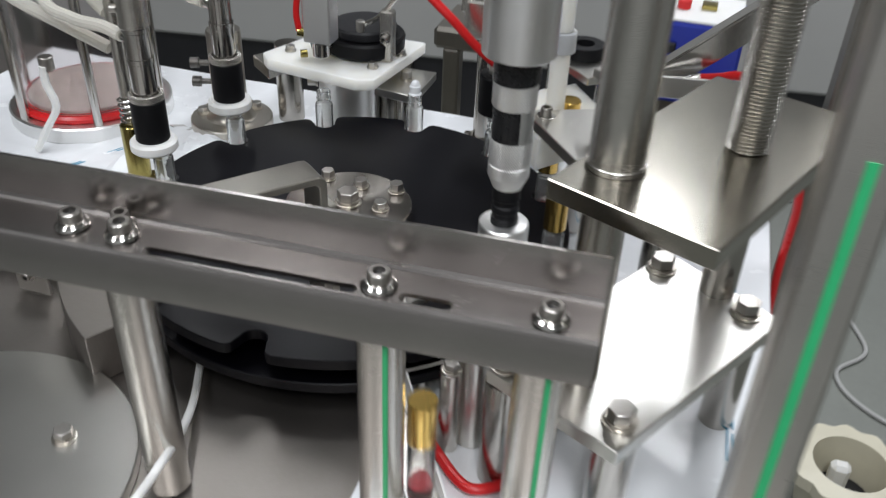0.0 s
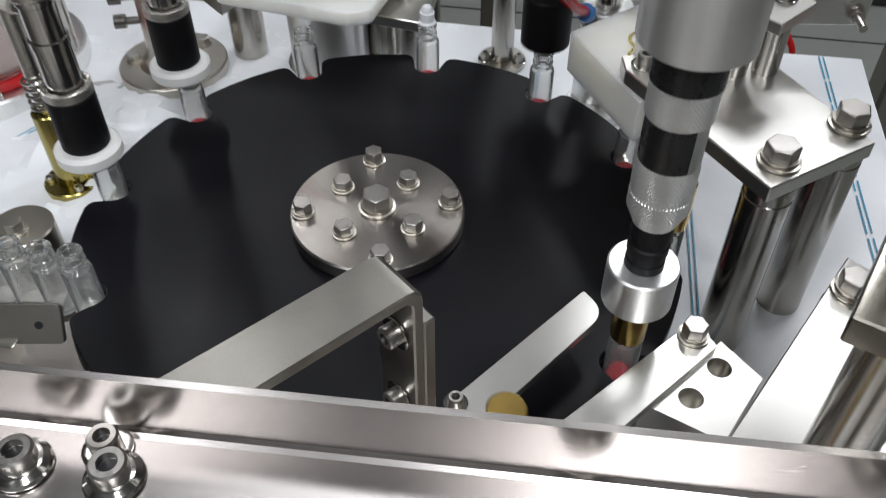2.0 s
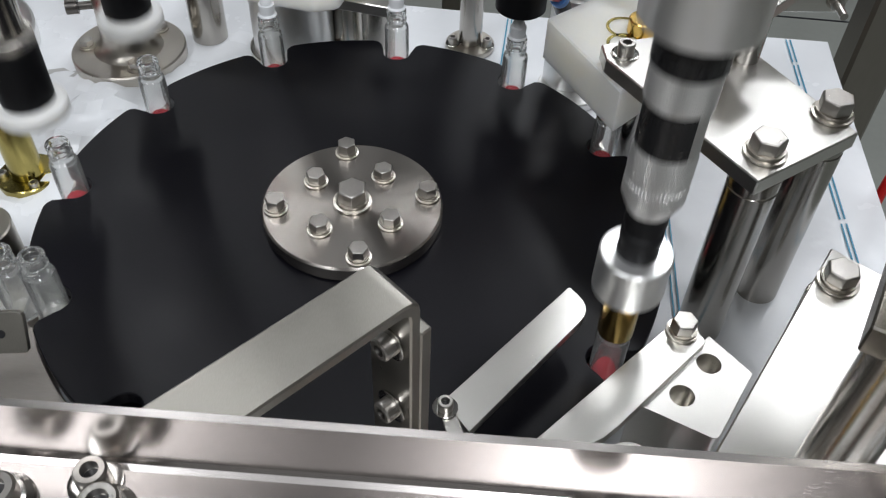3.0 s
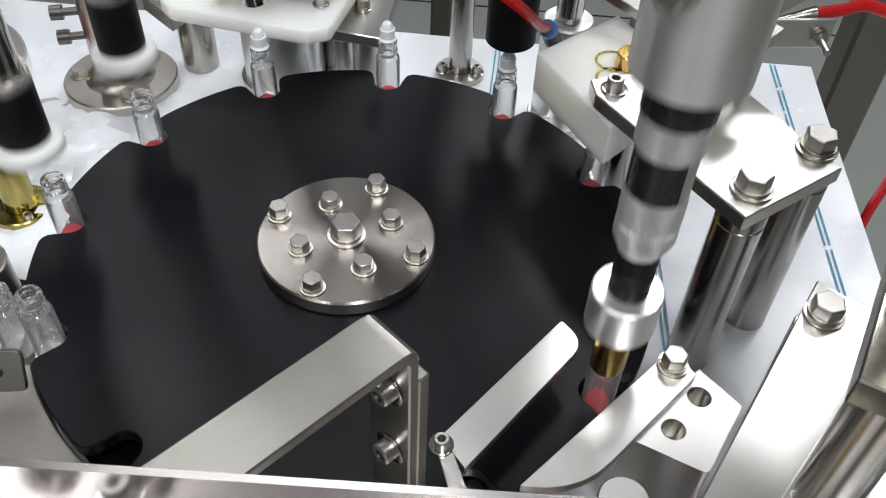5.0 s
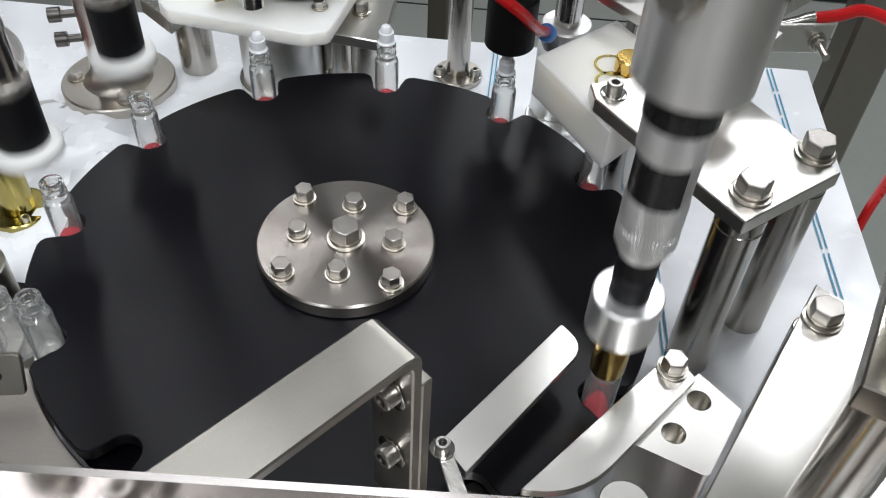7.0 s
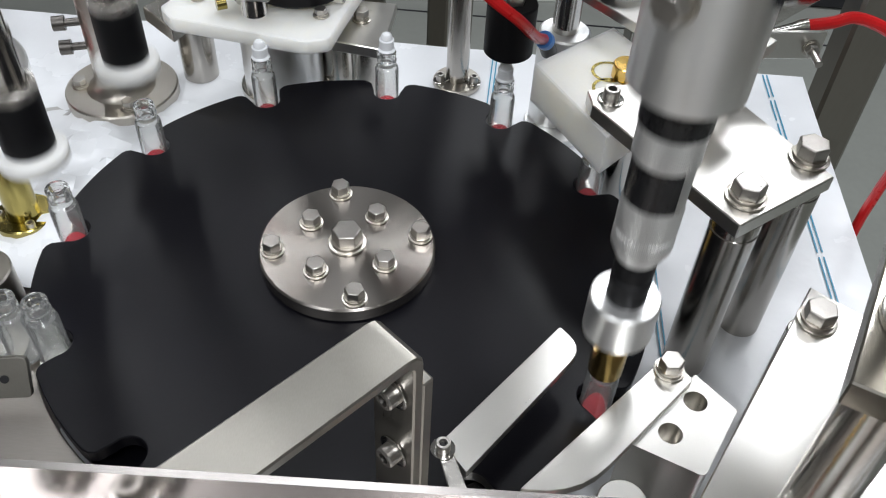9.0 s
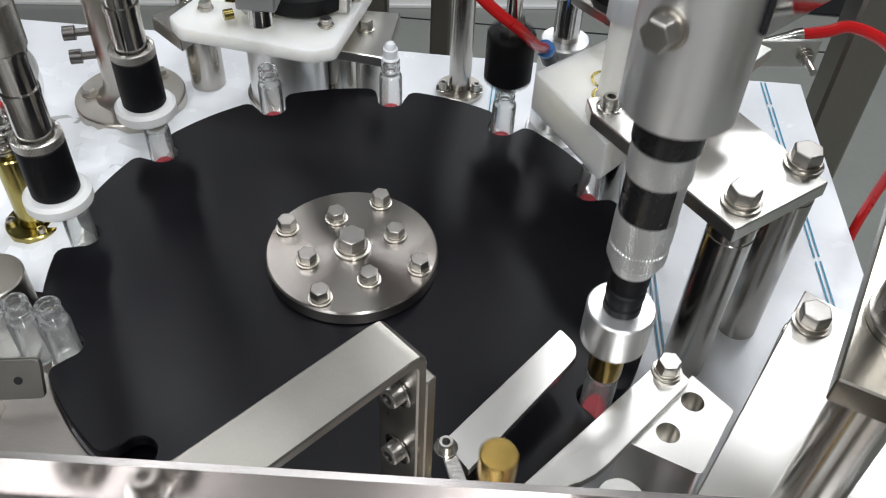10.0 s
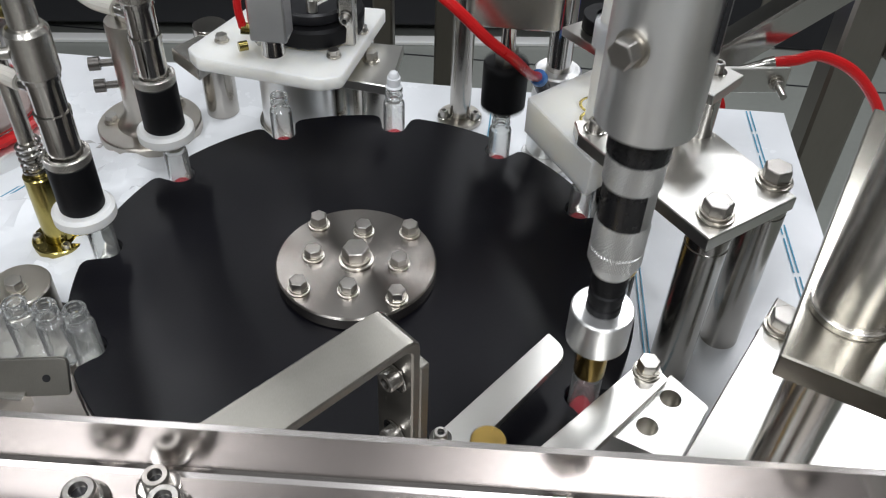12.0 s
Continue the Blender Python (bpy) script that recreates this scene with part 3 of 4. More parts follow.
cb = thing("cap_block", (0.15, 0.11, B), "thick white nylon block that feeds gold caps", "nylon block")
part("block", prism([(0.117, 0.122), (0.176, 0.180), (0.222, 0.112), (0.166, 0.044)], 0.056, 0.0885, 0.001), NYLON, cb)
for q in (0.098, 0.1185):
    part("cap_hole", pipe(0.170, q, 0.0127, 0.0105, 0.0886, 0.0890, 0), BRASS, cb, "brass-lined cap hole")
part("block_post", rod(0.195, 0.14, 0.012, B, 0.056), POLISHED, cb)
top = thing("cap_station_plate", (0.19, 0.15, B), "steel plate with a black bushing over the cap block", "station plate")
part("plate", prism([(0.141, 0.197), (0.192, 0.143), (0.250, 0.190), (0.200, 0.245)], 0.103, 0.111, 0.0006), PLATE, top)
part("bushing", pipe(0.178, 0.200, 0.021, 0.010, 0.111, 0.124), RUBBER, top, "black bushing")
part("plate_post", rod(0.205, 0.200, 0.011, B, 0.103), POLISHED, top)
st = thing("standoff_bracket", (0.235, 0.075, 0.1), "small steel bracket on two round standoffs", "bracket")
part("bracket_plate", prism([(0.203, 0.072), (0.238, 0.045), (0.262, 0.075), (0.228, 0.104)], 0.143, 0.151, 0.0006), PLATE, st)
for bx_, by_ in ((0.223, 0.071), (0.243, 0.076)):
    part("standoff", rod(bx_, by_, 0.0085, 0.100, 0.143), POLISHED, st)
    socket_screw(st, (bx_, by_, 0.151), r=0.0045, h=0.007)


CHUTE0, CHUTE_D = Vector((0.258, 0.150, 0.104)), Vector((0.74, 0.02, 0.67)).normalized()
cc = thing("cap_chute", (0.36, 0.15, 0.18), "curved polished sheet-steel cap chute", "cap chute")


def chute_tube():
    """A closed sheet-metal tube that bends towards its upper end."""
    bm = bmesh.new()
    path = [CHUTE0 + CHUTE_D * (0.012 * k) + Vector((-0.0007 * max(0, k - 16) ** 2, 0, 0.0005 * max(0, k - 16) ** 2)) for k in range(30)]
    secs = []
    for i, p in enumerate(path):
        dd = (path[min(i + 1, 29)] - path[max(i - 1, 0)]).normalized()
        side = dd.cross(Vector((0, 0, 1))).normalized()
        up = side.cross(dd)
        secs.append([bm.verts.new(p + side * a + up * b_) for a, b_ in ((-0.0122, 0), (0.0122, 0), (0.0122, 0.0235), (-0.0122, 0.0235))])
    for a, b_ in zip(secs, secs[1:]):
        for k in range(4):
            bm.faces.new((a[k], a[(k + 1) % 4], b_[(k + 1) % 4], b_[k]))
    bmesh.ops.recalc_face_normals(bm, faces=bm.faces)
    bmesh.ops.bevel(bm, geom=[e for e in bm.edges if e.calc_face_angle(0) > 1.0], offset=0.002, segments=2, affect="EDGES")
    return bm


part("tube", chute_tube(), POLISHED, cc)
part("side_bracket", prism([(0.240, 0.095), (0.302, 0.104), (0.302, 0.108), (0.240, 0.099)], 0.122, 0.142, 0.0006), PLATE, cc)
hex_bolt(cc, (0.294, 0.1025, 0.131), (0.1, -1, 0), size=0.008)
part("stud", lathe(0, 0, [(0, 0), (0.0025, 0), (0.0025, 0.016), (0, 0.016)], 12, aim((0.294, 0.099, 0.131), (0.1, -1, 0))), BOLT, cc)
nz = thing("air_nozzle", (0.26, 0.12, 0.128), "red air hose with a tapered metal nozzle", "air hose")
part("nozzle", lathe(0, 0, [(0, 0), (0.0015, 0), (0.004, 0.026), (0.005, 0.03), (0.005, 0.036), (0, 0.036)], 16, aim((0.260, 0.12, 0.126), (0.93, 0, 0.30))), POLISHED, nz)
part("hose", hose([(0.292, 0.12, 0.1365), (0.310, 0.124, 0.1385), (0.328, 0.13, 0.140), (0.355, 0.13, 0.130), (0.378, 0.13, 0.108), (0.394, 0.132, 0.081), (0.404, 0.138, 0.043), (0.410, 0.146, 0.006), (0.4115, 0.154, -0.03), (0.413, 0.16, -0.09), (0.425, 0.17, -0.25)], 0.0042), RED, nz, "red air hose")

# ---- capping head (moves) ----
CAPX, CAPY = RC * math.cos(radians(-30)), RC * math.sin(radians(-30))
capper = thing("capping_head", (CAPX, CAPY, 0.05), "turned aluminium capping head with knurled chuck and cup", "capping head")


def on_axis(profile, segs=40):
    return lathe(CAPX, CAPY, profile, segs)


cup = part("cup", on_axis([(0.0102, 0.079), (0.0184, 0.079), (0.0193, 0.078), (0.0193, 0.0525), (0.0186, 0.0515), (0.0105, 0.0515), (0.0105, 0.066), (0.0102, 0.068), (0.0102, 0.079)]), ALU, capper, "aluminium cup")
part("spindle", on_axis([(0, 0.0685), (0.0105, 0.0685), (0.0105, 0.084), (0.0098, 0.085), (0.0098, 0.089), (0.0108, 0.090), (0.0108, 0.095), (0.0098, 0.096), (0.0098, 0.100), (0.0108, 0.101), (0.0108, 0.114), (0, 0.114)]), RUBBER, capper, "black ribbed spindle")
part("lower_chuck", on_axis([(0, 0.111), (0.0113, 0.111), (0.0146, 0.119), (0.0155, 0.121), (0.0155, 0.130), (0.0149, 0.131), (0.0149, 0.134), (0.0155, 0.135), (0.0155, 0.148), (0.0147, 0.151), (0, 0.151)]), KNURL, capper, "knurled chuck sleeve")
part("tape_band", on_axis([(0, 0.151), (0.0148, 0.151), (0.0148, 0.176), (0, 0.176)]), TAPE, capper, "black tape band")
part("upper_chuck", on_axis([(0, 0.176), (0.0155, 0.176), (0.0160, 0.177), (0.0160, 0.194), (0.0155, 0.195), (0, 0.195)]), KNURL, capper, "knurled chuck ring")
part("neck_band", on_axis([(0, 0.195), (0.0167, 0.195), (0.0167, 0.214), (0, 0.214)]), TAPE, capper, "black neck band")
part("cylinder", on_axis([(0, 0.214), (0.0246, 0.214), (0.0258, 0.2152), (0.0258, 0.46), (0, 0.46)], 56), ALU, capper, "brushed aluminium cylinder")
strip = bmesh.new()
vs_ = [[strip.verts.new((CAPX + 0.01495 * math.cos(radians(a)), CAPY + 0.01495 * math.sin(radians(a)), z_)) for a in range(-58, 21, 6)] for z_ in (0.1515, 0.1755)]
for k in range(len(vs_[0]) - 1):
    strip.faces.new((vs_[0][k], vs_[0][k + 1], vs_[1][k + 1], vs_[1][k]))
bmesh.ops.solidify(strip, geom=strip.faces[:], thickness=0.0003)
part("bare_strip", strip, ALU, capper, "bare aluminium side strip")
bd = Vector((-0.62, -0.78, 0)).normalized()
hex_bolt(capper, (CAPX + bd.x * 0.0256, CAPY + bd.y * 0.0256, 0.264), bd, size=0.0125, h=0.009)
part("slot", box(CAPX + 0.0193, CAPX + 0.0218, CAPY - 0.019, CAPY - 0.010, 0.262, 0.33, 0.001), BLACK, capper, "dark slot in the cylinder")


# ---- filling heads (move) ----
def filling_head(deg, rr, up=0.0):
    x, y = rr * math.cos(radians(deg)), rr * math.sin(radians(deg))
    fh = thing("filling_head", (x, y, 0.04), "steel filling nozzle with black sleeve and white ring", "filling head", "filling heads")
    part("white_ring", pipe(x, y, 0.0228, 0.0105, 0.0305, 0.0425, 0.0025, 40), RING, fh, "white plastic ring")
    part("sleeve", lathe(x, y, [(0, 0.0425), (0.0156, 0.0425), (0.0163, 0.0435), (0.0163, 0.083), (0.0156, 0.084), (0, 0.084)], 40), RUBBER, fh, "black rubber sleeve")
    part("knurled_collar", lathe(x, y, [(0, 0.084), (0.0162, 0.084), (0.0165, 0.0845), (0.0165, 0.0905), (0.0157, 0.0913), (0.0136, 0.0913), (0.0132, 0.088), (0, 0.088)], 40), KNURL_STEEL, fh)
    part("lower_tube", lathe(x, y, [(0, 0.088), (0.0118, 0.088), (0.0118, 0.121), (0.0125, 0.1215), (0.0125, 0.126), (0, 0.126)], 32), POLISHED, fh)
    part("middle_tube", lathe(x, y, [(0, 0.126), (0.0112, 0.126), (0.0112, 0.150), (0.0125, 0.151), (0.0125, 0.155), (0, 0.155)], 32), POLISHED, fh)
    part("upper_tube", lathe(x, y, [(0, 0.155), (0.0135, 0.155), (0.0140, 0.156), (0.0140, 0.186), (0.012, 0.189), (0.0095, 0.190), (0.0095, 0.42), (0, 0.42)], 32), STEEL, fh)
    q = Vector((-0.9, -0.45, 0)).normalized()
    socket_screw(fh, (x + q.x * 0.0138, y + q.y * 0.0138, 0.172), q, r=0.004, h=0.006, washer=False)
    part("barb", lathe(0, 0, [(0, 0), (0.0038, 0), (0.0045, 0.006), (0.0036, 0.0062), (0.0045, 0.012), (0.0036, 0.0122), (0.0045, 0.018), (0.003, 0.02), (0, 0.02)], 16,
                       aim((x - 0.010, y + 0.006, 0.137), (-0.9, 0.35, 0.1))), POLISHED, fh, "hose barb")
    part("feed_hose", hose([(x - 0.024, y + 0.011, 0.139), (x - 0.05, y + 0.02, 0.141), (x - 0.09, y + 0.03, 0.140), (x - 0.14, y + 0.05, 0.150), (x - 0.18, y + 0.09, 0.22)] if deg > 160 else [(x - 0.024, y + 0.011, 0.139), (x - 0.044, y + 0.018, 0.140), (x - 0.060, y + 0.026, 0.148), (x - 0.060, y + 0.03, 0.168), (x - 0.05, y + 0.035, 0.20), (x - 0.045, y + 0.045, 0.30), (x - 0.05, y + 0.06, 0.40)], 0.0062), CLEAR_HOSE, fh, "milky feed hose")
    part("barb", lathe(0, 0, [(0, 0), (0.0048, 0), (0.0055, 0.007), (0.0046, 0.0072), (0.0055, 0.014), (0.0046, 0.0142), (0.0055, 0.021), (0.004, 0.023), (0, 0.023)], 16,
                       aim((x - 0.010, y + 0.003, 0.196), (-0.95, 0.2, 0.03))), BRASS, fh, "brass hose barb")
    part("suction_tube", hose([(x - 0.030, y + 0.007, 0.1965), (x - 0.07, y + 0.016, 0.1975), (x - 0.12, y + 0.03, 0.196), (x - 0.18, y + 0.06, 0.20), (x - 0.22, y + 0.10, 0.26)], 0.0072), CLEAR_HOSE, fh, "milky suction hose")
    return fh


fill_a = filling_head(180, 0.2035)
fill_b = filling_head(150, 0.2025)
fill_b.location.z += 0.004

# ---- pressing head with the black cylinder (moves) ----
PX, PY = RC * math.cos(radians(60)), RC * math.sin(radians(60))
press = thing("pressing_head", (PX, PY, 0.05), "black cylinder pressing head on a steel rod", "pressing head")
part("pad", lathe(PX, PY, [(0, 0.040), (0.0180, 0.040), (0.0190, 0.041), (0.0190, 0.081), (0.018, 0.0825), (0, 0.0825)], 40), RUBBER, press, "black rubber cylinder")
nut = hexa(0.017, 0.012, 20)
nut.transform(Matrix.Translation((PX, PY, 0.0825)))
part("nut", nut, BOLT, press)
part("piston_rod", rod(PX, PY, 0.006, 0.0945, 0.165), POLISHED, press)
pc = thing("press_bracket", (PX + 0.02, PY + 0.02, 0.15), "cast steel bracket over the pressing head", "bracket")
part("bracket_body", prism(rounded([(PX - 0.035, PY - 0.02), (PX + 0.04, PY - 0.02), (PX + 0.040, PY + 0.04), (PX - 0.035, PY + 0.04)], 0.008, 4), 0.130, 0.168, 0.002), STEEL, pc)
part("bracket_arm", box(0.044, 0.064, PY + 0.04, 0.31, 0.134, 0.160, 0.002), STEEL, pc)
part("carrier_post", rod(0.054, 0.297, 0.0108, 0.168, 0.6), POLISHED, pc)

# ---- white cap pusher (moves) ----
QX, QY = RC * math.cos(radians(30)), RC * math.sin(radians(30))
pusher = thing("cap_pusher", (QX, QY, 0.067), "milky white nylon rod that pushes caps down", "cap pusher")
part("rod", rod(QX, QY, 0.0088, 0.067, 0.45, 0.001), NYLON, pusher)
part("collar", pipe(QX, QY, 0.0125, 0.0089, 0.150, 0.170, 0.001), NYLON, pusher)

# ---- ball-inserting head: grey block on a rod (moves) ----
GX, GY = RC * math.cos(radians(120)), RC * math.sin(radians(120))
ins = thing("inserting_head", (GX, GY, 0.06), "grey metal block head with a thin red air hose", "inserting head")
part("tip", rod(GX, GY, 0.0098, 0.050, 0.0665, 0.001), POLISHED, ins)
part("block", box(GX - 0.0155, GX + 0.0155, GY - 0.012, GY + 0.012, 0.0665, 0.118, 0.0015), ALU, ins, "grey metal block")
part("fitting", lathe(0, 0, [(0, 0), (0.004, 0), (0.005, 0.004), (0.005, 0.010), (0, 0.010)], 16, aim((GX - 0.0135, GY - 0.006, 0.075), (-0.9, -0.3, 0.2))), BRASS, ins)
part("hose", hose([(GX - 0.021, GY - 0.009, 0.078), (GX - 0.022, GY - 0.010, 0.105), (GX - 0.010, GY - 0.008, 0.16), (GX + 0.01, GY, 0.26)], 0.0034), RED, ins, "red air hose")
part("rod", rod(GX, GY + 0.004, 0.007, 0.118, 0.4), STEEL, ins)

# ---- white nylon plate with the ball feeder, on pillars ----
wp = thing("nylon_plate", (-0.1, 0.23, B), "white nylon plate on steel pillars with feeder parts", "nylon plate")
part("plate", prism(rounded([(-0.190, 0.208), (-0.177, 0.193), (-0.062, 0.175), (-0.044, 0.183), (-0.024, 0.31), (-0.150, 0.31)], 0.004, 4), 0.042, 0.055, 0.0009), NYLON, wp)
for bx_, by_ in ((-0.192, 0.276), (-0.06, 0.29)):
    part("pillar", rod(bx_, by_, 0.0165, B, 0.042), POSTM, wp)
for bx_, by_ in ((-0.163, 0.226), (-0.057, 0.215), (-0.040, 0.262), (-0.125, 0.288)):
    hex_bolt(wp, (bx_, by_, 0.055), size=0.0095, turn=bx_ * 900)
part("side_lug", prism([(-0.215, 0.23), (-0.18, 0.20), (-0.165, 0.24), (-0.19, 0.27)], 0.026, 0.040, 0.001), STEEL, wp)
bw = thing("feeder_bowl", (-0.1, 0.25, 0.055), "black ball feeder bowl with steel brackets", "feeder bowl")
part("bowl", lathe(-0.085, 0.262, [(0, 0.056), (0.042, 0.056), (0.047, 0.060), (0.048, 0.074), (0.046, 0.077), (0.040, 0.076), (0, 0.074)], 40), RUBBER, bw)
part("lid", rod(-0.085, 0.262, 0.038, 0.076, 0.088, 0.002), BLACK, bw)
part("lever", hose([(-0.075, 0.235, 0.095), (-0.055, 0.238, 0.108), (-0.035, 0.242, 0.135)], 0.003, 8, 4), POLISHED, bw, "bright lever rod")
part("lever_pin", rod(-0.078, 0.232, 0.005, 0.088, 0.101), BOLT, bw)
part("bracket", box(-0.056, -0.040, 0.232, 0.246, 0.056, 0.115, 0.002), STEEL, bw)
socket_screw(bw, (-0.048, 0.231, 0.085), (0, -1, 0), r=0.004, h=0.006)
part("joint", lathe(0, 0, [(0, 0), (0.008, 0), (0.008, 0.02), (0.005, 0.022), (0, 0.022)], 20, aim((-0.128, 0.215, 0.066), (0.5, 0.2, 0.3))), POLISHED, bw)
part("joint_cap", lathe(0, 0, [(0, 0), (0.0045, 0), (0.0045, 0.008), (0, 0.008)], 16, aim((-0.134, 0.21, 0.062), (-0.5, -0.3, 0))), BRASS, bw)
mt = thing("round_gear_motor", (-0.115, 0.275, B), "round grey motor body under the nylon plate", "motor")
part("motor_body", rod(-0.108, 0.268, 0.037, B, 0.036, 0.002, 48), ALU, mt)
part("motor_foot", rod(-0.108, 0.268, 0.041, B, B + 0.008, 0.001, 48), STEEL, mt)
for z in (0.008,):
    hex_bolt(mt, (-0.144, 0.255, z), (-1, -0.4, 0), size=0.009, h=0.012)
gpl = thing("side_plate", (-0.03, 0.25, B), "small grey steel plate with a hex bolt on a pillar", "plate")
part("plate", prism([(-0.058, 0.222), (-0.006, 0.214), (-0.004, 0.290), (-0.056, 0.290)], 0.018, 0.028, 0.0008), PLATE, gpl)
part("pillar", rod(-0.028, 0.262, 0.014, B, 0.018), STEEL, gpl)
hex_bolt(gpl, (-0.031, 0.258, 0.028), size=0.0115, h=0.009)


# ---- posts with flanges at the back ----
def flanged_post(x, y, r, rf, height, bolts, label):
    fp = thing("flanged_post", (x, y, B), label, "post")
    part("flange", rod(x, y, rf, B, B + 0.006, 0.001, 48), TURNED, fp)
    part("post_rod", rod(x, y, r, B + 0.006, height, 0.001, 36), POSTM, fp)
    for a in bolts:
        socket_screw(fp, (x + (rf - 0.006) * math.cos(radians(a)), y + (rf - 0.006) * math.sin(radians(a)), B + 0.006), r=0.0042, h=0.007)
    return fp


flanged_post(0.054, 0.297, 0.0108, 0.023, 0.130, (200, 345, 90), "round steel post on a bolted flange")
lift = thing("lift_cylinder", (0.15, 0.25, B), "bright turned cylinder with a steel piston rod", "cylinder")
part("base_flange", rod(0.150, 0.240, 0.030, B, B + 0.008, 0.001, 40), ALU, lift)
part("barrel", rod(0.146, 0.25, 0.022, B + 0.008, 0.040, 0.0015, 40), ALU, lift)
part("rod", rod(0.146, 0.25, 0.0115, 0.040, 0.33), POLISHED, lift)
part("carrier_arm", prism(rounded([(0.130, 0.270), (0.130, 0.235), (0.152, 0.082), (0.187, 0.082), (0.187, 0.115), (0.164, 0.270)], 0.006, 4), 0.316, 0.329, 0.001), STEEL, lift)
hex_bolt(lift, (0.128, 0.222, B + 0.008), size=0.009)
rh = thing("air_hose", (0.1, 0.2, 0.1), "red air hose with a blue push fitting", "air hose")
part("hose", hose([(0.010, 0.128, 0.197), (0.041, 0.128, 0.170), (0.060, 0.128, 0.154), (0.082, 0.132, 0.131), (0.104, 0.140, 0.110), (0.118, 0.170, 0.080), (0.126, 0.200, 0.060)], 0.0044), RED, rh)
part("push_fitting", lathe(0, 0, [(0, 0), (0.007, 0), (0.0075, 0.002), (0.0075, 0.007), (0, 0.007)], 24, aim((0.126, 0.2, 0.060), (0.3, 0.6, -0.6))), FITTING, rh, "blue push fitting")
part("fitting_body", lathe(0, 0, [(0, 0), (0.0068, 0), (0.0068, 0.016), (0, 0.016)], 24, aim((0.128, 0.204, 0.056), (0.25, 0.4, -0.8))), BLACK, rh)

# left filler column
lc = thing("clamp_column", (-0.253, 0.232, B), "turned steel clamp column on a round bolted flange", "column")
part("flange", rod(-0.253, 0.232, 0.0505, B, B + 0.012, 0.0012, 64), TURNED, lc)
part("column_body", lathe(-0.253, 0.232, [(0, B + 0.012), (0.031, B + 0.012), (0.0285, B + 0.0135), (0.0250, B + 0.017), (0.0222, B + 0.023), (0.0208, B + 0.032), (0.0205, 0.064), (0.0198, 0.066), (0, 0.066)], 48), TURNED, lc)
part("tube", rod(-0.255, 0.233, 0.0085, 0.066, 0.4), POLISHED, lc)
for a in (190, 300, 60):
    hex_bolt(lc, (-0.253 + 0.037 * math.cos(radians(a)), 0.232 + 0.037 * math.sin(radians(a)), B + 0.012), size=0.011)
for z in (0.000, 0.024):
    part("clamp_screw", lathe(0, 0, [(0, 0), (0.0035, 0), (0.0035, 0.012), (0.0065, 0.012), (0.0065, 0.022), (0, 0.022)], 20, aim((-0.2715, 0.2235, z), (-1, -0.35, 0))), OXIDE, lc)

# brass column with spring
bc = thing("brass_post", (-0.272, 0.06, B), "brass-plated post with a spring on a round base", "post")
part("base", rod(-0.272, 0.06, 0.0235, B, B + 0.008, 0.001, 40), BRASS, bc)
part("post_rod", rod(-0.272, 0.06, 0.0125, B + 0.008, 0.018, 0.001, 32), BRASS, bc)
part("spring", hose([(-0.272 + 0.0095 * math.cos(k * 0.8), 0.06 + 0.0095 * math.sin(k * 0.8), 0.019 + k * 0.00075) for k in range(42)], 0.0013, 6, 2), POLISHED, bc, "bright coil spring")
part("core", rod(-0.272, 0.06, 0.0065, 0.018, 0.16), STEEL, bc)
for a in (200, 310):
    socket_screw(bc, (-0.272 + 0.018 * math.cos(radians(a)), 0.06 + 0.018 * math.sin(radians(a)), B + 0.008), r=0.0036, h=0.004, washer=False)

# product vessel with red ring
vs = thing("product_vessel", (-0.42, 0.19, B), "clear acrylic product vessel with red ring and steel base", "vessel")
VX, VY = -0.435, 0.205
part("base_plate", rod(VX, VY, 0.098, B, B + 0.02, 0.002, 64), ALU, vs)
part("seal_ring", pipe(VX, VY, 0.088, 0.074, B + 0.0202, B + 0.030, 0.003, 64), RED, vs, "red seal ring")
part("wall", pipe(VX, VY, 0.081, 0.077, B + 0.0302, 0.14, 0.0005, 64), ACRYL, vs, "clear acrylic wall")
part("product", rod(VX, VY, 0.0735, B + 0.0205, B + 0.034, 0.001, 48), mat("pale_red_mix", (0.66, 0.56, 0.52), 0.5, 0, 0.2, 30), vs, "pale reddish product")
part("lid", rod(VX, VY, 0.098, 0.1402, 0.152, 0.001, 64), ACRYL, vs)
for a in (250, 310, 10, 130, 190):
    part("tie_rod", rod(VX + 0.091 * math.cos(radians(a)), VY + 0.091 * math.sin(radians(a)), 0.0055, B + 0.02, 0.1402), POLISHED, vs)
hs = thing("suction_hose", (-0.4, 0.15, 0.18), "thick clear suction hose between vessel and filler", "hose")
part("hose", hose([(-0.46, 0.06, 0.30), (-0.44, 0.05, 0.20), (-0.39, 0.05, 0.150), (-0.33, 0.06, 0.118), (-0.283, 0.062, 0.10)], 0.0068), CLEAR_HOSE, hs)
part("hose", hose([(-0.46, 0.11, 0.30), (-0.42, 0.10, 0.22), (-0.35, 0.09, 0.17), (-0.285, 0.068, 0.135)], 0.0065), CLEAR_HOSE, hs)

tie = thing("white_tie", (-0.38, 0.09, 0.0), "twisted white plastic tie hanging from a bolt", "tie")
part("tie_strip", hose([(-0.388, 0.08, 0.057), (-0.389, 0.08, 0.036), (-0.382, 0.08, 0.010), (-0.40, 0.08, -0.018), (-0.422, 0.08, -0.051)], 0.0045, 6, 3), RING, tie)
part("tie_bolt", rod(-0.388, 0.086, 0.008, 0.050, 0.066), BOLT, tie)

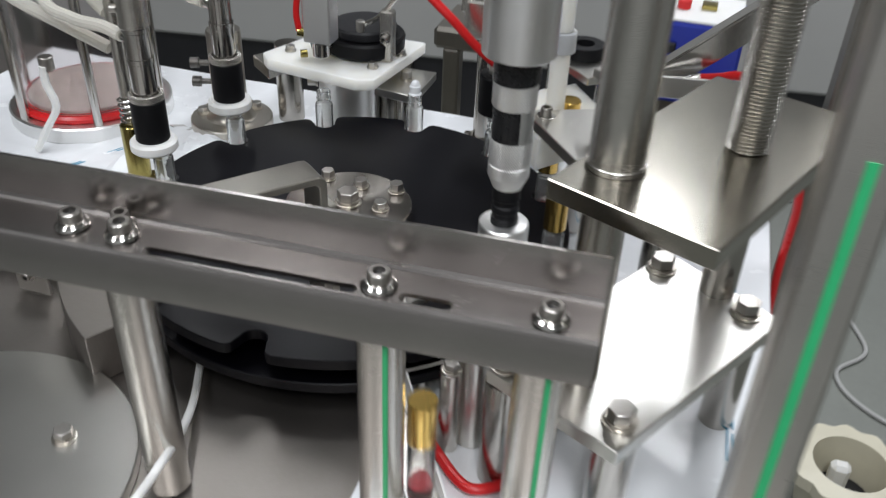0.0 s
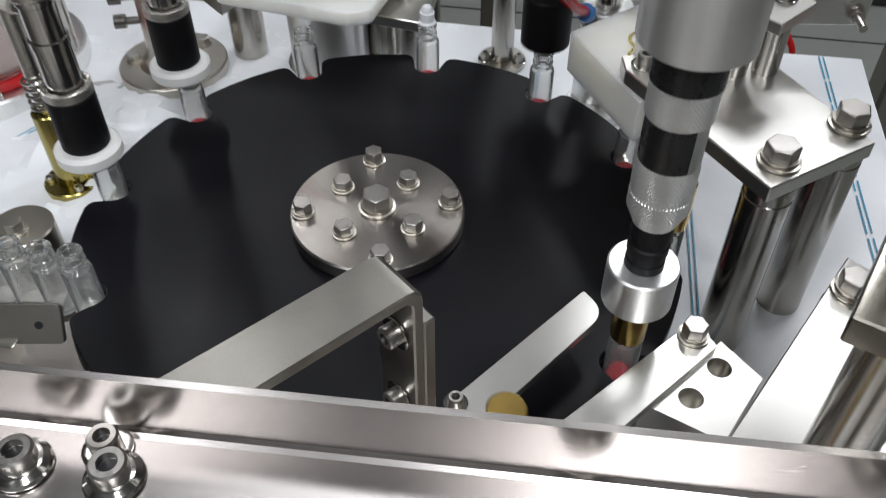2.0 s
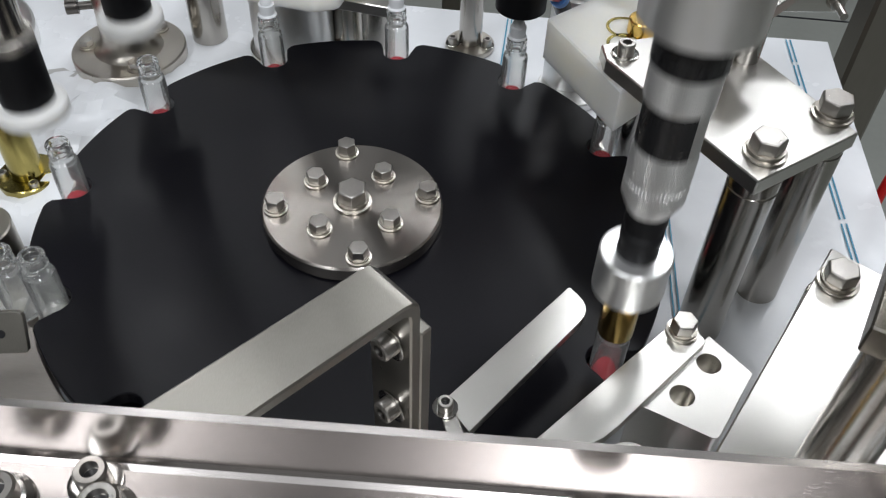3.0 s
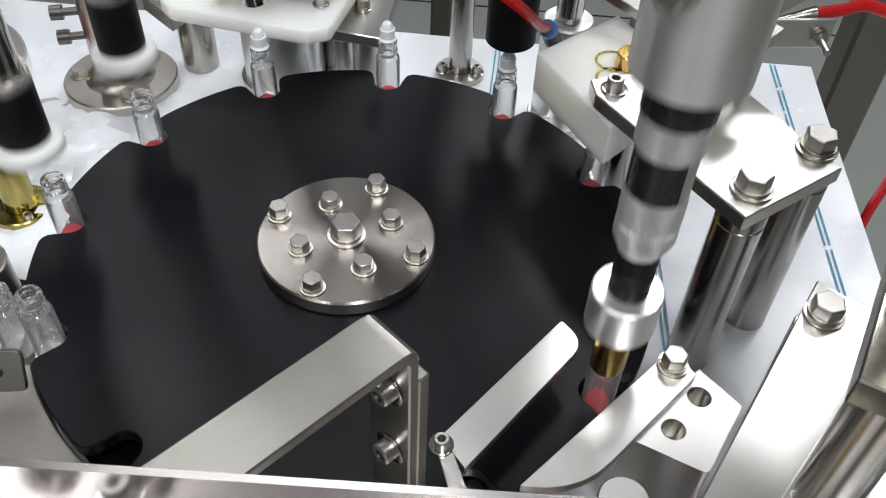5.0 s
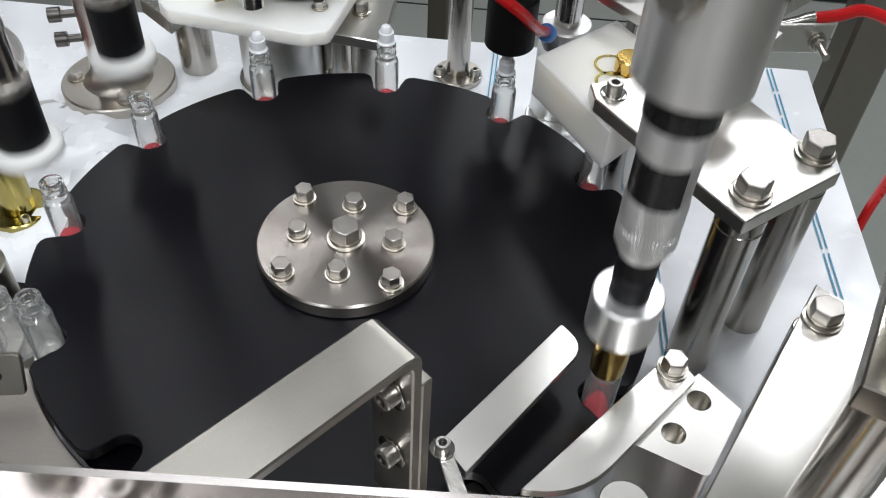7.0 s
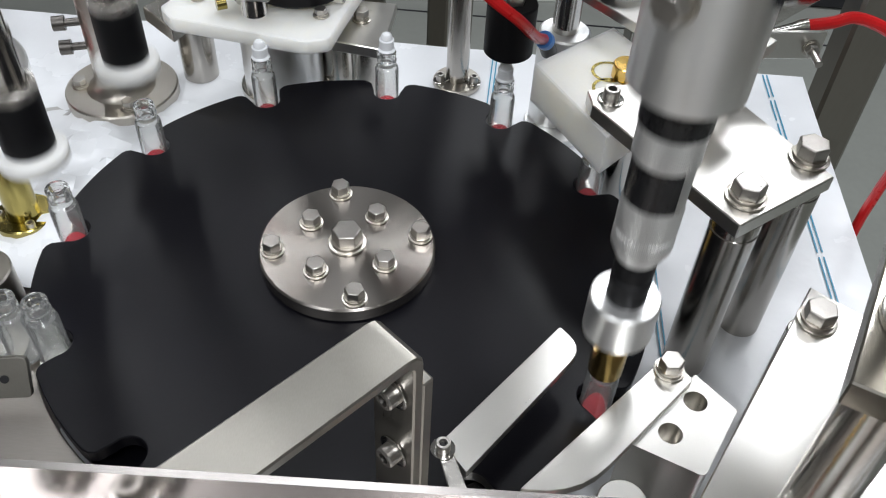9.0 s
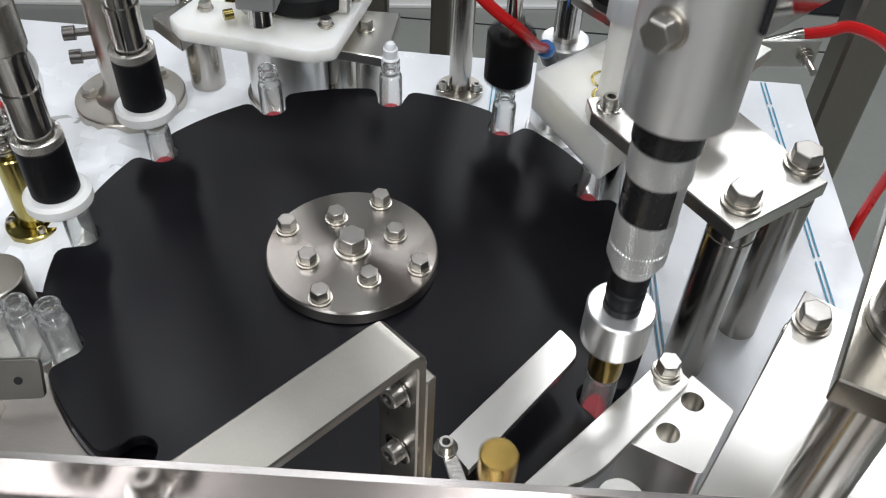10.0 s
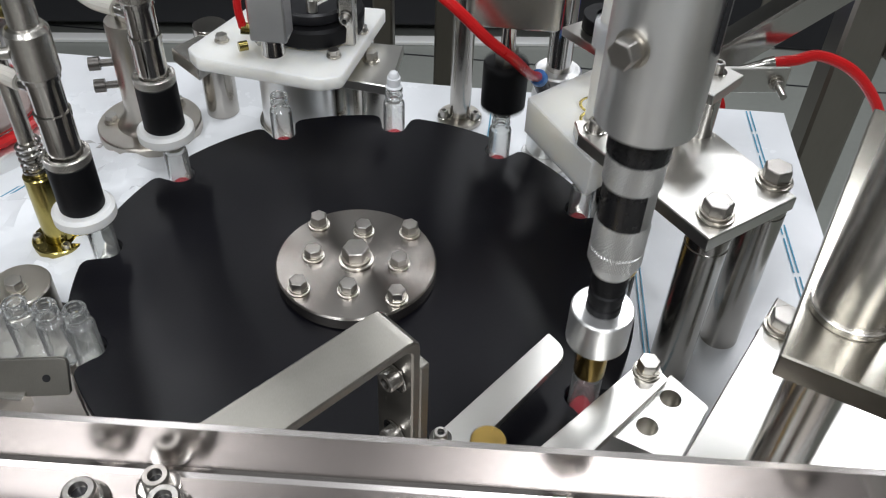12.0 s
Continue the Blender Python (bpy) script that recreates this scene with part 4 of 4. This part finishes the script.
# infeed: round guide, clip plate
ig = thing("infeed_guide", (-0.236, -0.053, B), "round turned steel infeed guide with a hex bolt", "infeed guide")
part("guide_disc", rod(-0.240, -0.050, 0.022, -0.03, 0.004, 0.001, 48), TURNED, ig)
part("guide_stem", rod(-0.240, -0.050, 0.010, B, -0.03), STEEL, ig)
hex_bolt(ig, (-0.240, -0.055, 0.004), size=0.0115, h=0.008)
sb = thing("screw_plate", (-0.268, -0.14, B), "small upright steel plate with two screws", "plate")
part("plate", box(-0.272, -0.238, -0.142, -0.138, B, -0.012, 0.0006), PLATE, sb)
for z_ in (-0.022, -0.038):
    socket_screw(sb, (-0.256, -0.1421, z_), (0, -1, 0), r=0.0042, h=0.005)
cp = thing("clip_plate", (-0.2, -0.135, B), "small steel clip plate with a screw hole", "clip plate")
CM = Matrix.Translation((-0.1795, -0.134, 0.0105)) @ pose(0, 0, 0, 62, 0, 10)
bmx = prism(rounded([(-0.11, -0.0125), (0.014, -0.0125), (0.014, 0.0135), (-0.11, 0.0135)], [0, 0.003, 0.005, 0], 4), -0.002, 0.002, 0.0004)
bmx.transform(CM)
part("plate", bmx, ARMM, cp)
hl = rod(0, 0, 0.0026, 0.0021, 0.0025, 0, 16)
hl.transform(CM)
part("hole", hl, BLACK, cp, "screw hole")
part("plate_foot", box(-0.212, -0.192, -0.150, -0.140, -0.016, 0.004, 0.0005), STEEL, cp)
inf = thing("infeed_belt", (-0.4, -0.1, B), "narrow steel infeed track for empty bottles", "infeed track")
part("track", box(-0.62, -0.192, -0.113, -0.083, -0.020, -0.0163, 0.0004), FRAME_STEEL, inf)
part("track_leg", box(-0.5, -0.48, -0.11, -0.09, B, -0.020, 0.0004), STEEL, inf)
part("track_leg", box(-0.26, -0.245, -0.11, -0.09, B, -0.020, 0.0004), STEEL, inf)
wl = thing("white_cable", (-0.05, -0.25, B), "thin white cable curving up off the bench past a post", "cable")
part("cable", hose([(-0.068, -0.166, -0.054), (-0.054, -0.195, -0.052), (-0.036, -0.234, -0.045), (-0.019, -0.278, -0.03), (-0.0, -0.325, -0.003), (-0.009, -0.345, -0.019), (-0.013, -0.37, -0.017)], 0.0032), RING, wl)
rc = thing("air_hose", (0.2, -0.2, B), "red air hose looping under the slab", "air hose")
part("hose", hose([(0.146, -0.20, -0.03), (0.149, -0.21, -0.038), (0.160, -0.22, -0.046), (0.19, -0.24, -0.05), (0.22, -0.22, -0.05), (0.235, -0.19, -0.05)], 0.0042), RED, rc)

# ---- behind the bench ----
for hx in (0.0, 0.018):
    ah = thing("air_hose", (0.31 + hx, 0.40, -0.06), "thin red air hose hanging behind the bench", "air hose", "hoses behind the bench")
    part("hose", hose([(0.29 + hx, 0.42, -0.015), (0.305 + hx, 0.40, -0.042), (0.318 + hx, 0.40, -0.063), (0.328 + hx, 0.40, -0.085), (0.333 + hx, 0.41, -0.14), (0.33 + hx, 0.43, -0.26)], 0.0032), RED, ah)
bk = thing("background_machine", (-0.3, 2.1, FLOOR_Z), "grey panelled machine with an open base painted dark as shade", "machine")
part("upper_panel", box(-1.9, 0.9, 1.95, 2.7, -0.58, 0.55, 0.01), PAINT, bk, "grey upper panel")
# solid near-black box stands in for the shade under the upper panel
part("base_shade", box(-1.88, 0.88, 2.0, 2.68, FLOOR_Z + 0.04, -0.581, 0.01), DARK, bk, "near-black box for the shade in the open base")
for x in (-1.85, -0.6, 0.8):
    part("leg", box(x, x + 0.05, 1.96, 2.0, FLOOR_Z, -0.581, 0.003), FRAME_STEEL, bk)
part("base_rail", box(-1.88, 0.88, 1.96, 1.998, FLOOR_Z, FLOOR_Z + 0.012, 0.002), RING, bk)
bk.location.y -= 0.17
bk.rotation_euler.z = radians(8)
tb = thing("steel_stand", (-0.04, 0.65, FLOOR_Z), "narrow steel stand of square tube", "stand")
part("stand_top", box(-0.105, 0.03, 0.6, 0.72, -0.07, -0.035, 0.006), FRAME_STEEL, tb)
for x in (-0.09, -0.005):
    part("leg", box(x, x + 0.027, 0.605, 0.632, FLOOR_Z, -0.07, 0.003), FRAME_STEEL, tb)
fr2 = thing("frame_post", (0.48, 0.44, FLOOR_Z), "brown-grey square steel frame post with cross beam", "frame post")
part("upright", box(0.455, 0.505, 0.42, 0.47, FLOOR_Z, 0.7, 0.004), FRAME_STEEL, fr2)
part("cross_beam", box(0.506, 1.2, 0.42, 0.47, -0.02, 0.04, 0.004), FRAME_STEEL, fr2)
bb = thing("blue_control_box", (0.29, 0.5, FLOOR_Z), "blue control box with red and yellow switches", "control box")
part("box_body", box(0.223, 0.345, 0.50, 0.62, -0.056, 0.056, 0.004), BLUE, bb)
part("handle", box(0.236, 0.262, 0.492, 0.4995, 0.016, 0.030, 0.002), BLACK, bb)
part("red_button", rod(0.262, 0.55, 0.009, 0.060, 0.072), RED, bb)
part("top_panel", box(0.226, 0.342, 0.503, 0.617, 0.0562, 0.060, 0.001), RING, bb, "white top panel")
part("switch", box(0.285, 0.305, 0.55, 0.57, 0.0602, 0.068, 0.001), BRASS, bb)
part("stand", box(0.25, 0.31, 0.53, 0.59, FLOOR_Z, -0.056, 0.004), FRAME_STEEL, bb)
nv = thing("dark_cabinet", (1.0, 2.2, FLOOR_Z), "black machine cabinet on the floor behind the bench", "cabinet")
part("cabinet_body", box(0.72, 1.3, 1.95, 2.5, FLOOR_Z, 0.35, 0.01), DARK, nv)
pot = thing("cream_pot", (0.70, 0.60, FLOOR_Z), "cream plastic pot with a scalloped rim", "pot")
pbm = lathe(0.70, 0.60, [(0, FLOOR_Z), (0.07, FLOOR_Z), (0.085, FLOOR_Z + 0.09), (0.10, FLOOR_Z + 0.095), (0.10, FLOOR_Z + 0.12), (0.066, FLOOR_Z + 0.124), (0.062, FLOOR_Z + 0.03), (0, FLOOR_Z + 0.03)], 72)
for v in pbm.verts:
    o = Vector((v.co.x - 0.70, v.co.y - 0.60))
    if o.length > 0.09:
        v.co.xy = Vector((0.70, 0.60)) + o * (1 + 0.05 * math.cos(12 * math.atan2(o.y, o.x)))
part("pot_body", pbm, CREAM, pot)
# near-black disc laid over the cream floor as the pot's inner shade
part("pot_shade", rod(0.70, 0.60, 0.06, FLOOR_Z + 0.031, FLOOR_Z + 0.035), DARK, pot, "dark disc for the shade inside the pot")
part("white_plug", box(0.675, 0.71, 0.605, 0.635, FLOOR_Z + 0.036, FLOOR_Z + 0.10, 0.008), RING, pot, "white plug lying in the pot")
cb2 = thing("floor_cable", (0.8, 0.3, FLOOR_Z), "grey cable lying on the floor", "cable", "floor cables")
part("cable", hose([(0.80, 1.45, FLOOR_Z + 0.006), (0.77, 1.25, FLOOR_Z + 0.006), (0.80, 1.1, FLOOR_Z + 0.006), (0.73, 1.0, FLOOR_Z + 0.006), (0.78, 0.9, FLOOR_Z + 0.006), (0.95, 0.8, FLOOR_Z + 0.006)], 0.005), PAINT, cb2)

# ---- bottles, balls and caps ----
def bottle(x, y):
    b = thing("glass_bottle", (x, y, -0.016), "small clear glass roll-on bottle", "bottle", "bottles in the dial")
    z = -0.016
    g = lathe(x, y, [(0, z), (0.0088, z), (0.0098, z + 0.001), (0.0098, z + 0.0385), (0.0092, z + 0.0405), (0.0074, z + 0.0422), (0.0072, z + 0.045), (0.0081, z + 0.0458), (0.0081, z + 0.0475),
                     (0.0073, z + 0.0483), (0.0073, z + 0.051), (0.0079, z + 0.0518), (0.0079, z + 0.0545), (0.0072, z + 0.0555), (0.0050, z + 0.0555), (0.0048, z + 0.0445), (0.0082, z + 0.0395),
                     (0.0084, z + 0.003), (0.0070, z + 0.002), (0, z + 0.0025)], 28)
    gl = part("glass", g, GLASS, b)
    gl.visible_shadow = False
    return b


def liquid_dose(x, y):
    f = thing("liquid_dose", (x, y, -0.0125), "small dose of red liquid in a bottle", "liquid", "liquid doses")
    part("liquid", lathe(x, y, [(0, -0.0128), (0.0084, -0.0128), (0.0087, -0.0124), (0.0087, -0.0112), (0.0085, -0.0110), (0, -0.0110)], 24), FLUID, f)
    return f


def ball_fitment(x, y):
    b = thing("roller_ball", (x, y, 0.039), "white roller ball fitment in the bottle neck", "roller ball", "roller balls")
    part("housing", lathe(x, y, [(0, 0.0400), (0.0070, 0.0400), (0.0074, 0.0410), (0.0060, 0.0425), (0.0062, 0.0500), (0.0054, 0.0506), (0, 0.0507)], 24), BALL, b)
    part("ball", lathe(x, y, [(0, 0.0508), (0.0050, 0.0508), (0.0046, 0.0532), (0.0034, 0.0552), (0.0016, 0.0563), (0, 0.0565)], 24), BALL, b)
    return b


def gold_cap(x, y):
    c = thing("gold_cap", (x, y, 0.026), "shiny gold metal screw cap", "cap", "gold caps")
    part("shell", lathe(x, y, [(0.0092, 0.0288), (0.0100, 0.0288), (0.0102, 0.0295), (0.0102, 0.0640), (0.0095, 0.0649), (0, 0.0650), (0, 0.0590), (0.0092, 0.0585), (0.0092, 0.0288)], 32), GOLD, c)
    return c


PERIOD, FIRST, SWING = 2.0, 1.175, 0.44
ST = [FIRST + PERIOD * k for k in range(-1, 6)]


def ease(u):
    u = min(1, max(0, u))
    return u * u * (3 - 2 * u)


def turns(t):
    """Dial steps made by the time t, from the start of the clip."""
    return sum(ease((t - s) / SWING) for s in ST[1:])


def key_times():
    ts = {0.0, 12.0}
    for s in ST:
        for u in (0, 0.2, 0.4, 0.6, 0.8, 1.0):
            ts.add(round(s + u * SWING, 3))
        for u in (0.47, 0.7, 0.8, 0.95, 1.05, 1.2, 1.35, 1.68, 1.95):
            ts.add(round(s + u, 3))
    return sorted(t for t in ts if 0 <= t <= 12)


TIMES = key_times()


def place(slot0, t):
    """Where the bottle that starts at station slot0 (0 = infeed pocket, -1, -2.. queueing, 9 = discharge) stands."""
    s = slot0 + turns(t)
    if s <= 0:
        return (RC * math.cos(radians(210)) + s * 0.0205, RC * math.sin(radians(210)), 0.0, 210.0)
    if s <= 9:
        a = 210 - 30 * s
        return (RC * math.cos(radians(a)), RC * math.sin(radians(a)), 0.0, a)
    # at the discharge station and beyond: pushed out twice, a cycle apart
    k = s - 9
    return (0.0, 0.0, k, -60.0)


def discharge(t9, t):
    """Way along the chute for a bottle that reached the discharge station at t9."""
    w = 0.045 * min(0.4, max(0.0, t - t9)) + 0.094 * ease((t - t9 - 0.35) / 0.6)
    w += 0.10 * ease((t - t9 - PERIOD - 0.35) / 0.6)
    return w


def when_at(slot0, station):
    """The time by which the bottle has come to rest at a station."""
    n = station - slot0
    return FIRST + PERIOD * (n - 1) + SWING


def bottle_pose(slot0, t):
    s = slot0 + turns(t)
    if s < 8.9999 or when_at(slot0, 9) > t:
        x, y, dz, a = place(slot0, t)
        return x, y, 0.0, a
    w = discharge(when_at(slot0, 9), t)
    x0, y0 = RC * math.cos(radians(-60)), RC * math.sin(radians(-60))
    return x0 + cd.x * w, y0 + cd.y * w, -0.16 * max(0, w - 0.02), -60.0


def cap_queue(ahead, hx, hy, z):
    """Caps wait in the block, and behind that lying in the chute."""
    tilt = math.degrees(math.acos(CHUTE_D.z))
    side = CHUTE_D.cross(Vector((0, 0, 1))).normalized()
    mid = CHUTE0 + side.cross(CHUTE_D) * 0.0118
    marks = [(Vector((hx, hy, z)), 0), (Vector((0.1815, 0.1155, z)), 0)] + [(mid + CHUTE_D * (0.004 + 0.0425 * k), tilt) for k in range(9)]
    i = min(int(ahead), len(marks) - 2)
    (a, ta), (b, tb__) = marks[i], marks[i + 1]
    f = ahead - i
    p = a.lerp(b, f)
    return pose(p.x, p.y, p.z, 0, ta + (tb__ - ta) * f, 0)


def motions():
    # dial
    walk(dial, [(t, pose(0, 0, 0, 0, 0, -30 * turns(t))) for t in TIMES])

    def lift_rows(ob, rise, down0, down1, up0, up1, shift=0.0):
        base = ob.location.copy()
        rows = []
        ts = {0.0, 12.0}
        for s in [ST[0] - PERIOD] + ST + [ST[-1] + PERIOD]:
            for a, b in ((down0, down1), (up0, up1)):
                for u in (0, 0.25, 0.5, 0.75, 1.0):
                    ts.add(round(s + a + (b - a) * u, 3))
        for t in sorted(q for q in ts if 0 <= q <= 12):
            ph = (t - FIRST) % PERIOD
            k = 1 - ease((ph - down0) / (down1 - down0)) if ph < (down1 + up0) / 2 else ease((ph - up0) / (up1 - up0))
            rows.append((t, pose(base.x, base.y, base.z + rise * k)))
        walk(ob, rows)

    lift_rows(capper, 0.030, 0.42, 1.05, 1.66, 1.99)
    lift_rows(fill_a, 0.046, 0.38, 0.62, 1.64, 1.92)
    lift_rows(fill_b, 0.046, 0.38, 0.62, 1.64, 1.92)
    lift_rows(press, 0.026, 0.66, 0.92, 1.62, 1.82)
    lift_rows(pusher, 0.110, 0.50, 0.85, 1.60, 1.90)
    lift_rows(ins, 0.030, 0.85, 1.05, 1.5, 1.7)

    # bottles with what they carry
    for slot0 in range(-9, 11):
        x, y, z, a = bottle_pose(slot0, 0.0)
        b = bottle(x, y)
        rows = []
        for t in TIMES:
            x, y, z, a = bottle_pose(slot0, t)
            rows.append((t, pose(x, y, -0.016 + z, 0, 0, a - bottle_pose(slot0, 0.0)[3])))
        walk(b, rows)
        for kind, station, delay, maker, zz in (("dose", 1, 1.1, liquid_dose, -0.0132), ("ball", 3, 1.1, ball_fitment, 0.039), ("cap", 6, 0.86, gold_cap, 0.026)):
            put = when_at(slot0, station) - SWING + delay
            if slot0 < station - 6:
                continue
            ang = 210 - 30 * station
            hx, hy = RC * math.cos(radians(ang)), RC * math.sin(radians(ang))
            px_, py_, pz_, pa = bottle_pose(slot0, max(0.0, put))
            th = maker(px_, py_)
            queue = station - slot0
            wait = {"dose": 0.112 + 0.001 * queue, "ball": 0.060 + 0.001 * queue, "cap": 0.034}[kind]
            rows = []
            for t in sorted(set(TIMES) | {q for q in (put - 0.28, put - 0.2, put - 0.1, put) if 0 < q < 12}):
                if t < put:
                    k = 1 - ease((t - put + 0.28) / 0.28)
                    ahead = max(0.0, queue - turns(t)) if kind == "cap" else 0.0
                    if kind == "cap" and ahead > 0:
                        rows.append((t, cap_queue(ahead, hx, hy, zz + wait)))
                    else:
                        out = 1 + (0.036 * k if kind == "dose" else 0)
                        rows.append((t, pose(hx * out, hy * out, zz + wait * k)))
                else:
                    x, y, z, a = bottle_pose(slot0, t)
                    rows.append((t, pose(x, y, zz + z, 0, 0, a - ang)))
            walk(th, rows)


motions()
